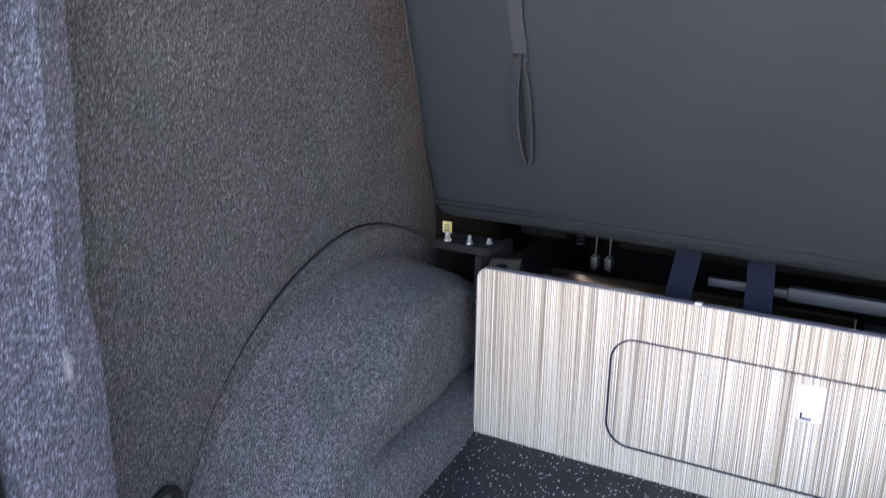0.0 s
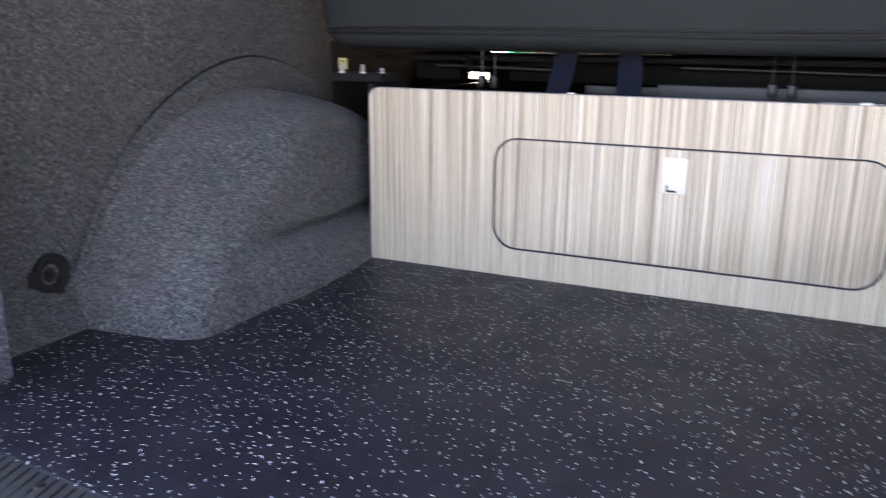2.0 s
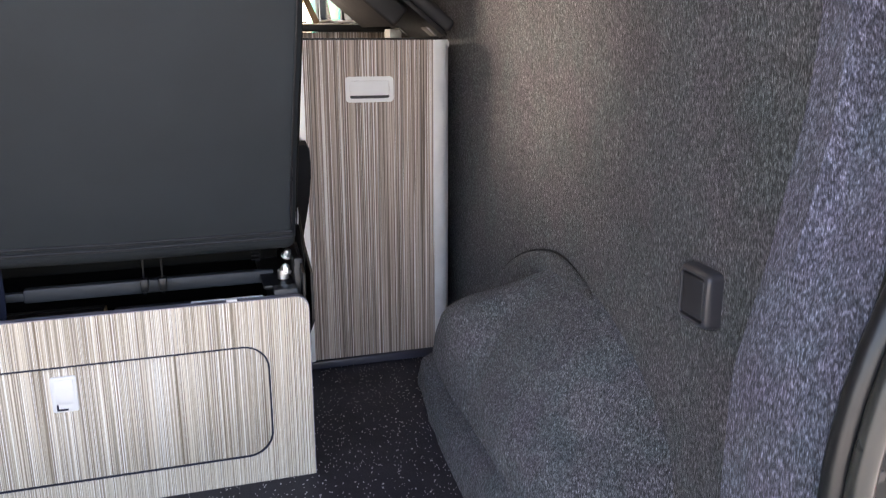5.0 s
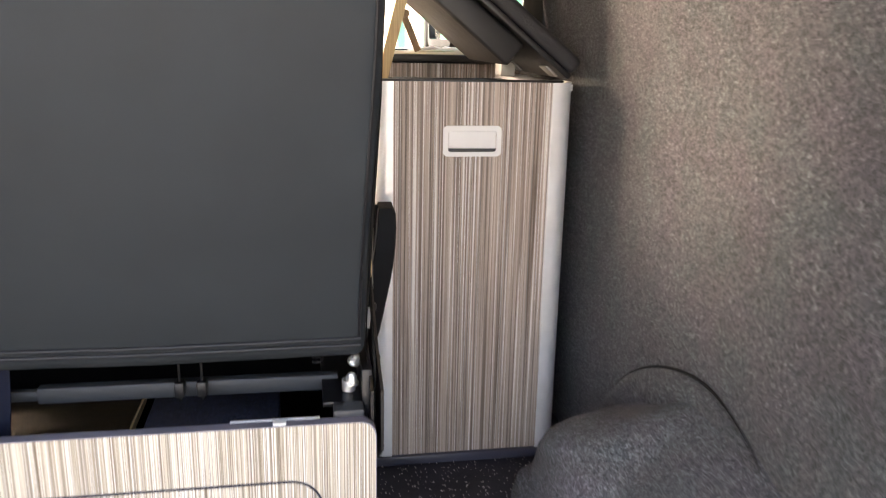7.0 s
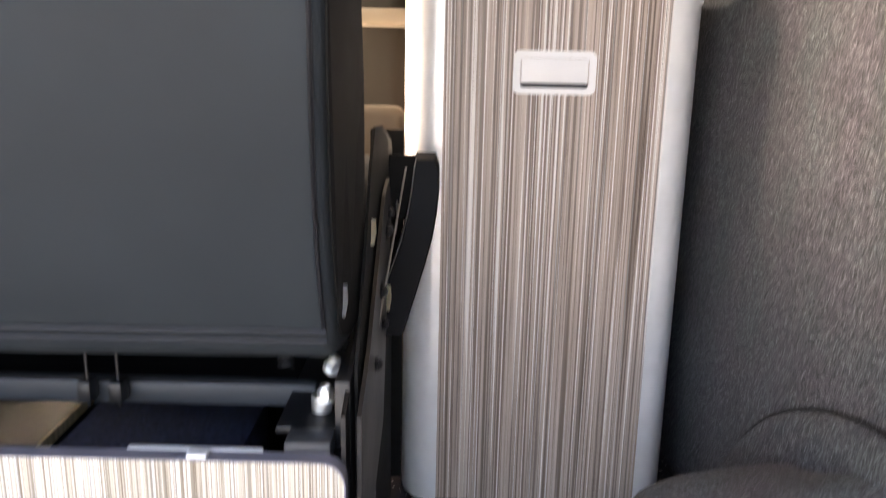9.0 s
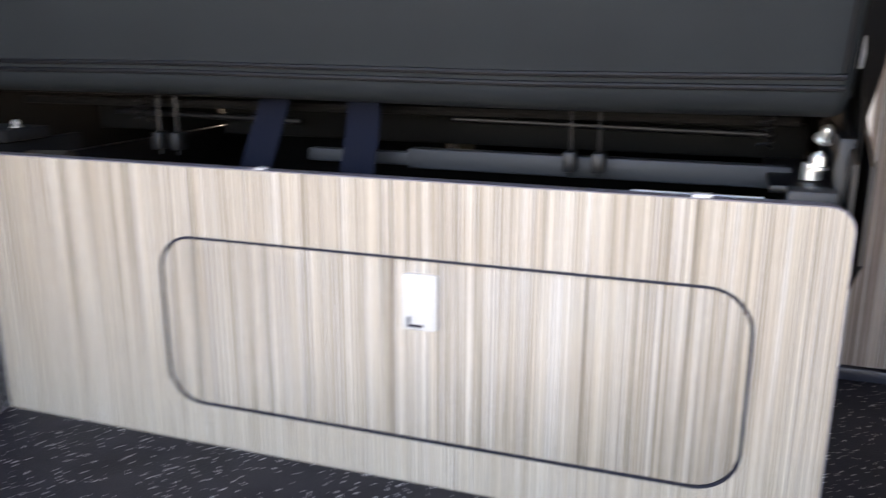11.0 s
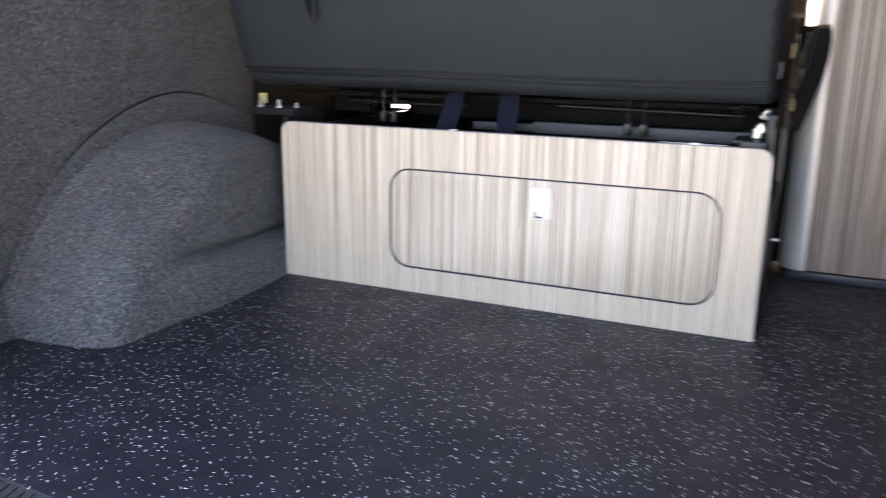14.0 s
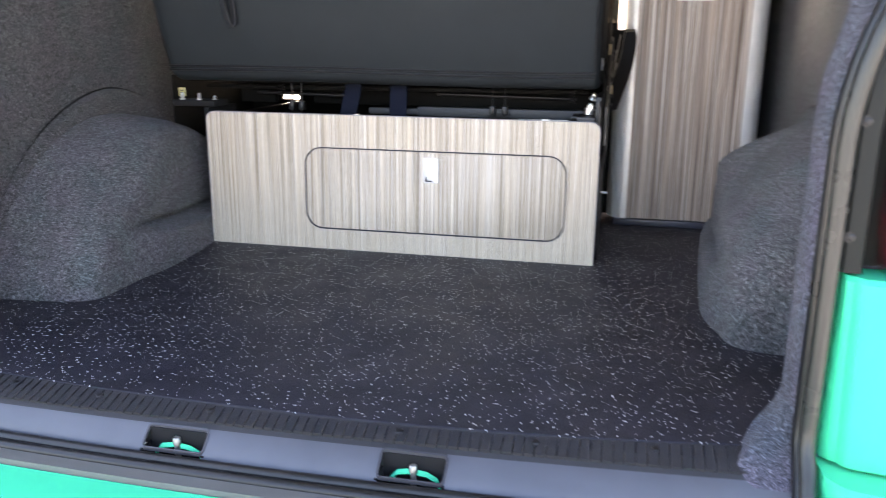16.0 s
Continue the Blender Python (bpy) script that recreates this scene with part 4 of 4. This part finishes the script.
def recliner():
    """The black hinge gear and curved cover at the bench's end."""
    ob = thing("folding_mechanism", "black steel folding hinge with curved cover beside the cabinet", "hinge")
    path = [(1.0550, 0.424, 0.553), (1.0565, 0.420, 0.541), (1.0555, 0.412, 0.515), (1.052, 0.400, 0.485), (1.046, 0.386, 0.455), (1.037, 0.368, 0.425), (1.027, 0.348, 0.395), (1.018, 0.328, 0.366), (1.014, 0.318, 0.350)]
    wide = (0.026, 0.033, 0.036, 0.038, 0.040, 0.042, 0.043, 0.042, 0.040)
    rings = []
    for (x, y, z), w in zip(path, wide):
        rings.append([(x - w * 0.5, y - 0.006, z), (x - w * 0.44, y - 0.010, z), (x + w * 0.42, y - 0.009, z), (x + w * 0.5, y - 0.003, z + 0.003), (x + w * 0.46, y + 0.012, z + 0.008), (x - w * 0.5, y + 0.012, z + 0.008)])
    # the lip's bright steel paints in the glint along the cover's edge
    lip = [(x - w * 0.5, y - 0.007, z) for (x, y, z), w in zip(path, wide)] + [(0.988, 0.25, 0.340)]
    part("cover_lip", tube(lip, 0.0011, 6), STEEL_GREY, ob, "thin edge of the cover, bright for its glint")
    part("curved_cover", loft(rings), COVER, ob, "curved black plastic cover")
    for dx, z1, y1 in ((-0.008, 0.50, 0.30), (0.006, 0.53, 0.34)):
        out = [(0.02, 0.29), (0.02, 0.38), (0.10, 0.41), (y1 - 0.06, z1), (y1, z1 + 0.01), (y1 + 0.04, z1 - 0.04), (0.30, 0.36), (0.26, 0.26), (0.12, 0.22)]
        rings = [[(1.003 + dx + o, y, z) for y, z in out] for o in (0.0, 0.004)]
        part("hinge_plate", loft(rings), STEEL_BLACK, ob, "black painted steel plate", smooth=False)
    for y, z, r in ((0.30, 0.485, 0.008), (0.22, 0.435, 0.007), (0.24, 0.39, 0.006), (0.155, 0.375, 0.006), (0.33, 0.50, 0.006)):
        bolt("pivot_bolt", (1.012, y, z), r, 0.008, STEEL_BLACK, ob, (1, -0.4, 0))
    out = [(0.06, 0.02), (0.06, 0.41), (0.13, 0.49), (0.19, 0.57), (0.24, 0.612), (0.33, 0.605), (0.42, 0.585), (0.48, 0.57), (0.50, 0.55), (0.50, 0.02)]
    part("cover_back", box(1.006, 1.042, 0.424, 0.430, 0.47, 0.558, 0.002), MATT_BLACK, ob, "black bracket behind the cover", smooth=False)
    part("side_shield", loft([[(x, y, z) for y, z in out] for x in (1.0025, 1.0055)]), MATT_BLACK, ob, "black plastic side shield", smooth=False)
    part("rear_cover", box(0.97, 1.0185, 0.546, 0.551, 0.02, 0.578), MATT_BLACK, ob, "black end cover", smooth=False)
    # made-up bright strips and a rod that stand for glints on the gear
    for x, y, z, ln, w, mat in ((0.994, 0.052, 0.476, 0.014, 0.006, CHROME), (1.0075, 0.185, 0.508, 0.013, 0.006, WARM_GLINT), (1.028, 0.392, 0.450, 0.013, 0.006, WARM_GLINT), (1.020, 0.372, 0.485, 0.020, 0.0022, STEEL_GREY),
                                (1.0150, 0.30, 0.400, 0.015, 0.006, WARM_GLINT), (1.009, 0.20, 0.455, 0.007, 0.004, STEEL_GREY), (1.009, 0.16, 0.415, 0.005, 0.004, CHROME)):
        part("glint_strip", ribbon([(x - 0.001, y, z - ln), (x + 0.001, y + 0.004, z), (x, y + 0.006, z + ln)], (0.9, -0.4, 0), w, 0.0012), mat, ob, "small bright strip put in for a glint")
    part("glint_rod", tube([(1.012, 0.20, 0.40), (1.030, 0.40, 0.545)], 0.0014, 8), STEEL_GREY, ob, "thin bright rod put in for a glint")
    pin = part("hinge_pin", tube([(0.968, 0.084, 0.356), (0.968, 0.084, 0.372)], 0.010, 14), CHROME, ob, "zinc hinge bolt")
    bolt("pin_head", (0.972, 0.082, 0.366), 0.008, 0.016, CHROME, pin)
    bolt("pin_head", (0.976, 0.10, 0.392), 0.007, 0.016, CHROME, pin, (0.3, -0.5, 1))
    part("hinge_foot", box(0.93, 0.985, 0.05, 0.24, 0.346, 0.354, 0.002), STEEL_BLACK, ob)
    part("hinge_foot_post", box(0.985, 1.0, 0.05, 0.24, 0.24, 0.40, 0.002), STEEL_BLACK, ob)
    part("floor_leg", box(0.994, 1.006, 0.05, 0.24, 0.0, 0.25, 0.003), STEEL_BLACK, ob, "black steel leg")
    return ob


recliner()


# ---- tall cabinet ----
def cabinet():
    ob = thing("kitchen_cabinet", "tall brown striped laminate cabinet with rounded aluminium corners", "cabinet")
    yf, x0, x1, zt = 0.482, 1.020, 1.427, 0.774
    part("front_panel", box(1.0755, 1.377, yf, yf + 0.016, 0.022, zt, 0.0), LAM_BROWN, ob, "brown vertical-striped laminate door", smooth=False)
    for side, (xa, xb) in ((-1, (1.0755, x0)), (1, (1.377, x1))):
        w, dpt = abs(xb - xa), 0.062
        prof = [(xa, yf + 0.016), (xa, yf - 0.0015)]
        for k in range(11):
            a = radians(90 * k / 10)
            prof.append((xa + side * (w * (0.18 + 0.82 * math.sin(a))), yf - 0.0015 + dpt * (1 - math.cos(a))))
        prof += [(xb, yf + dpt + 0.03), (xb - side * 0.006, yf + dpt + 0.03)]
        for k in range(10, -1, -1):
            a = radians(90 * k / 10)
            prof.append((xa + side * ((w - 0.006) * (0.18 + 0.82 * math.sin(a))), yf + 0.006 + (dpt - 0.004) * (1 - math.cos(a))))
        rings = [[(x, y, z) for x, y in prof] for z in (0.020, 0.023, zt - 0.002, zt)]
        part("corner_trim", loft(rings), ALU, ob, "rounded satin aluminium corner trim")
    part("plinth", box(x0 + 0.02, x1, yf - 0.006, yf + 0.02, 0.0, 0.0195, 0.003), PLINTH, ob, "dark blue-grey plinth strip")
    part("side_panel", box(x0, x0 + 0.016, yf + 0.093, 1.62, 0.02, zt - 0.004, 0.0), LAM_BROWN, ob, "brown striped laminate side", smooth=False)
    part("side_panel", box(x1 - 0.018, x1 - 0.008, yf + 0.093, 1.62, 0.02, zt - 0.02, 0.0), LAM_BROWN, ob, "brown striped laminate side", smooth=False)
    part("back_panel", box(x0, x1, 1.62, 1.636, 0.0, zt, 0.0), LAM_BROWN, ob, smooth=False)
    # satin handle with its recess
    handle = part("pull_handle", frame_strip(rounded(1.1685, 1.2795, 0.6365, 0.694, 0.009, 5), rounded(1.178, 1.270, 0.645, 0.6845, 0.005, 5), yf - 0.0045, yf + 0.002), SATIN, ob, "satin silver flush pull handle")
    part("handle_flap", box(1.179, 1.269, yf - 0.003, yf + 0.001, 0.6515, 0.684, 0.0012), SATIN, handle)
    part("finger_slot", box(1.178, 1.270, yf - 0.0012, yf + 0.0005, 0.645, 0.6512), GREY_RAIL, handle)
    # open top: rims, a black well and the cross rail
    part("top_rim", box(x0 + 0.03, x1 - 0.03, yf + 0.001, yf + 0.014, zt, zt + 0.004, 0.001), STEEL_BLACK, ob, "dark rim along the top")
    rim = box(1.085, 1.36, 0.535, 0.553, zt - 0.026, zt - 0.010, 0.004)
    box(1.085, 1.103, 0.553, 0.80, zt - 0.026, zt - 0.010, 0.004, bm=rim)
    box(1.342, 1.36, 0.553, 0.80, zt - 0.026, zt - 0.010, 0.004, bm=rim)
    box(1.085, 1.36, 0.80, 0.818, zt - 0.026, zt - 0.010, 0.004, bm=rim)
    part("well_rim", rim, STEEL_BLACK, ob, "glossy black rim of the open well")
    well = box(1.095, 1.35, 0.545, 0.808, zt - 0.16, zt - 0.15)
    box(1.093, 1.097, 0.545, 0.808, zt - 0.16, zt - 0.01, bm=well)
    box(1.348, 1.352, 0.545, 0.808, zt - 0.16, zt - 0.01, bm=well)
    box(1.095, 1.35, 0.804, 0.808, zt - 0.16, zt - 0.01, bm=well)
    part("well", well, BLACK_PLASTIC, ob)
    part("well_grip", box(1.085, 1.135, 0.555, 0.60, zt - 0.012, zt + 0.002, 0.004), BLACK_PLASTIC, ob)
    part("side_rail", box(x0 + 0.016, 1.083, 0.50, 0.90, zt - 0.016, zt - 0.004, 0.001), LAM_BROWN, ob, smooth=False)
    part("side_rail", box(1.362, x1 - 0.006, 0.50, 0.90, zt - 0.016, zt - 0.004, 0.001), ALU, ob)
    part("cross_board", box(x0 + 0.016, x1 - 0.006, 0.90, 0.916, 0.70, 0.792, 0.001), LAM_BROWN, ob, "brown laminate cross board", smooth=False)
    part("cross_rail", box(x0, x1 - 0.006, 0.895, 0.925, 0.793, 0.812, 0.005), BLACK_PLASTIC, ob, "black cross rail")
    part("trim_end", tube([(x0 + 0.012, 0.90, 0.74), (x0 + 0.012, 0.90, 0.79)], 0.014, 14), ALU, ob)
    part("worktop", box(x0 + 0.01, x1, 0.93, 1.60, 0.80, 0.815, 0.004), CREAM, ob, "cream worktop")
    part("worktop_edge", box(x0 - 0.004, x0 + 0.035, 0.93, 1.60, 0.800, 0.838, 0.008), BOARD, ob, "brown worktop edge")
    part("support_bracket", box(1.352, 1.385, 0.80, 0.86, zt - 0.004, zt + 0.026, 0.003), ALU, ob, "pale metal bracket")
    return ob


cabinet()


def lid():
    """The raised lid: a padded black slab with an inset panel below, hinged along the wall."""
    ob = thing("cabinet_lid", "raised black textured lid propped open over the cabinet", "lid")
    a = radians(141)
    m = Matrix.Translation((1.408, 0.0, 0.794)) @ Matrix.Rotation(-a + math.pi, 4, "Y")

    def place(bm):
        bmesh.ops.transform(bm, verts=bm.verts, matrix=m)
        return bm

    part("lid_slab", place(box(-0.375, 0.012, 0.495, 0.885, 0.0, 0.034, 0.012, 4)), LID, ob, "textured black slab")
    part("lid_edge", place(box(-0.377, 0.010, 0.493, 0.887, -0.012, -0.001, 0.003)), BLACK_PLASTIC, ob)
    part("inset_panel", place(box(-0.355, -0.092, 0.515, 0.865, -0.066, -0.013, 0.008, 3)), BLACK_PLASTIC, ob, "smooth black inset panel")
    part("hinge", place(box(-0.03, 0.0, 0.53, 0.58, -0.016, -0.012, 0.001)), STEEL_GREY, ob, "metal hinge leaf")
    part("hinge", place(box(-0.03, 0.0, 0.79, 0.84, -0.016, -0.012, 0.001)), STEEL_GREY, ob, "metal hinge leaf")
    return ob


lid()

bm = bmesh.new()
pts = ((1.064, 0.600, 0.764), (1.112, 0.600, 0.955), (1.132, 0.605, 1.03))
ribbon(pts, (1, 0, -0.25), 0.021, 0.010, bm=bm)
tagged(part("prop_stick", bm, PLY, smooth=False), "pale wooden stick propping the cabinet lid", "stick")


# things on the far worktop
def lid_stay():
    ob = thing("lid_stay", "brown wooden stay standing on the cream worktop", "stay")
    part("stay_arm", ribbon([(1.195, 1.02, 0.817), (1.165, 1.03, 0.89), (1.160, 1.03, 0.90)], (1, 0, 0.4), 0.016, 0.010), BOARD, ob)
    part("stay_knob", tube([(1.163, 1.015, 0.905), (1.163, 1.045, 0.905)], 0.010, 12), BOARD, ob)
    return ob


lid_stay()
bm = bmesh.new()
rows = [[(1.20 + 0.016 * i, 1.03 + 0.02 * j, 0.822 + 0.012 * abs(noise.noise((i * 0.7, j * 0.8, 4)))) for j in range(8)] for i in range(9)]
loft(rows, close_ring=False, bm=bm)
paper = part("crumpled_cloth", bm, WHITE_PLASTIC, smooth=False)
mod = paper.modifiers.new("thick", "SOLIDIFY")
mod.thickness = 0.004
tagged(paper, "crumpled white cloth lying on the cream worktop", "cloth")
tagged(part("knife", ribbon([(1.10, 1.0, 0.819), (1.13, 1.02, 0.8195), (1.17, 1.06, 0.819)], (0.6, -0.7, 0), 0.010, 0.003), STEEL_BLACK), "small dark utensil lying on the worktop", "utensil")


# ---- front of the van, seen past the bench ----
def front_seat():
    ob = thing("front_seat", "dark cloth front passenger seat with pale armrest", "car seat", (0.53, 1.42, 0.0))
    part("seat_back", box(-0.05, 0.46, 0.0, 0.16, 0.30, 1.22, 0.06, 4), CLOTH, ob)
    part("seat_base", box(-0.05, 0.46, 0.16, 0.60, 0.30, 0.46, 0.05, 4), CLOTH, ob)
    part("pedestal", box(0.0, 0.42, 0.06, 0.56, 0.0, 0.31, 0.02), DOORCARD, ob)
    part("armrest", box(0.33, 0.472, -0.26, 0.05, 0.736, 0.772, 0.012, 3), BEIGE, ob, "beige armrest")
    return ob


front_seat()
# made-up pale box in place of a sunlit strip beyond the bench
tagged(part("added_box", box(0.61, 0.855, 0.80, 0.95, 0.0, 0.264, 0.006), CREAM), "added cream box in front of the bench", "step box")
bm = box(0.86, 1.008, 0.735, 0.775, 0.0, 0.597, 0.016, 3)
tagged(part("side_board", bm, TAUPE), "beige padded board standing beside the cabinet", "board")
tagged(part("partition", box(0.45, 1.0, 1.30, 1.33, 0.0, 0.50, 0.012), DOORCARD), "grey plastic partition behind the front seat", "partition")


# ---- side windows ----
def side_window(side, name, opening):
    y0, y1, z0, z1 = opening
    ob = thing(name, "side window in a dark rubber frame", "window", kind="structure")
    x = wall_x(side, (y0 + y1) / 2, 1.0) + side * 0.03
    outer = rounded(y0 - 0.012, y1 + 0.012, z0 - 0.012, z1 + 0.012, 0.05)
    inner = rounded(y0 + 0.018, y1 - 0.018, z0 + 0.018, z1 - 0.018, 0.04)
    fr = part("window_frame", frame_strip(outer, inner, 0, 0.03), BLACK_PLASTIC, ob)
    fr.data.transform(Matrix(((0, 1, 0, x - 0.015), (1, 0, 0, 0), (0, 0, 1, 0), (0, 0, 0, 1))))
    pane = part("pane", box(x - 0.002, x + 0.002, y0, y1, z0, z1), GLASS, ob, smooth=False)
    pane.visible_shadow = False
    return ob


# unseen post, added to keep the door lamp's light off the rear wall
tagged(part("light_stop_post", box(-0.27, -0.125, 0.64, 0.748, 0.0, 1.33, 0.02, 3), CARPET), "added carpeted post that stops door light along the wall", "pillar trim", kind="structure")
side_window(RIGHT, "window_1", OPENINGS[RIGHT][0])
side_window(RIGHT, "window_2", OPENINGS[RIGHT][1])
tagged(part("window_post", box(1.405, 1.44, 0.78, 0.845, 0.78, 1.30, 0.012, 3), CLOTH), "dark cloth-covered post beside the window", "post", kind="structure")


# ---- small things on the walls ----
def light_switch():
    ob = thing("light_switch", "dark grey rocker switch on the carpeted wall", "switch")
    x = 1.4045
    y0, y1, z0, z1 = -0.590, -0.521, 0.442, 0.515
    tilt = Matrix.Translation((x, -0.5555, 0.4785)) @ Matrix.Rotation(radians(-3), 4, "Z") @ Matrix.Translation((-x, 0.5555, -0.4785))
    # the frame's section: up its outer side, over an eased edge, across and down into the rocker's gap
    section = ((0.0, 0.024, 0.010), (0.001, 0.008, 0.010), (0.0024, 0.0036, 0.0095), (0.0045, 0.0010, 0.009), (0.0068, 0.0, 0.008), (0.0085, 0.0003, 0.006), (0.0094, 0.002, 0.005), (0.0095, 0.022, 0.005))
    ring = loft([[(x - 0.018 + d, y, z) for y, z in rounded(y0 + e, y1 - e, z0 + e, z1 - e, r)] for e, d, r in section], caps=False)
    rocker = box(x - 0.0175, x + 0.004, y0 + 0.0112, y1 - 0.0112, z0 + 0.0112, z1 - 0.0112, 0.003, 3)
    backing = box(x - 0.004, x + 0.006, y0 + 0.01, y1 - 0.01, z0 + 0.01, z1 - 0.01)
    for nm, bm, mat in (("switch_frame", ring, GREY_DARK), ("rocker", rocker, SILL), ("backing", backing, NEAR_BLACK)):
        bmesh.ops.transform(bm, verts=bm.verts, matrix=tilt)
        part(nm, bm, mat, ob)
    return ob


light_switch()


def lashing_point():
    """The black round recess low on the wall, with a bolt and a trailing tongue."""
    ob = thing("lashing_point", "black round lashing recess low on the carpeted wall", "lashing point")
    x = wall_x(LEFT, -0.578, 0.085) + 0.006
    rings = []
    for r, d in ((0.032, -0.004), (0.032, 0.004), (0.027, 0.008), (0.020, 0.004), (0.017, -0.006), (0.001, -0.007)):
        rings.append([(x + d, -0.578 + r * math.cos(k * math.pi / 12), 0.088 + r * math.sin(k * math.pi / 12)) for k in range(24)])
    part("recess_ring", loft(rings, caps=False), NEAR_BLACK, ob)
    bolt("bolt", (x - 0.005, -0.578, 0.086), 0.008, 0.010, NEAR_BLACK, ob, (1, 0, 0))
    part("tongue", ribbon([(x + 0.006, -0.572, 0.07), (x + 0.007, -0.570, 0.058), (x + 0.009, -0.568, 0.048)], (0, 1, 0), 0.014, 0.004), NEAR_BLACK, ob)
    part("side_lug", box(x - 0.002, x + 0.007, -0.62, -0.60, 0.075, 0.10, 0.004), NEAR_BLACK, ob)
    return ob


lashing_point()

# ---- outside ----
bm = bmesh.new()
bmesh.ops.create_grid(bm, x_segments=40, y_segments=40, size=400)
g = part("ground", bm, ASPHALT)
g.location.z = -0.55
tagged(g, "pale concrete ground around the van", "ground", kind="structure")
fence = thing("fence", "green painted slatted fence outside the window", "fence")
slat = mesh("slat", box(-0.012, 0.012, -0.055, 0.055, -0.55, 1.45, 0.004), GREEN_DOOR)
for k in range(40):
    o = new("slat", slat)
    o.parent = fence
    o.location = (4.2, -1.0 + k * 0.24, 0)
part("fence_rail", box(4.215, 4.245, -1.2, 8.7, 0.9, 1.0, 0.004), GREEN_DOOR, fence)
board = mesh("slat", box(-0.045, 0.045, -0.012, 0.012, -0.55, 1.9, 0.004), PALE_GREEN)
for k in range(9):
    o = new("slat", board)
    o.parent = fence
    o.location = (1.75 + k * 0.36, 9.0, 0)
part("fence_rail", box(1.55, 4.8, 9.015, 9.045, 0.2, 0.3, 0.004), GREEN_DOOR, fence)
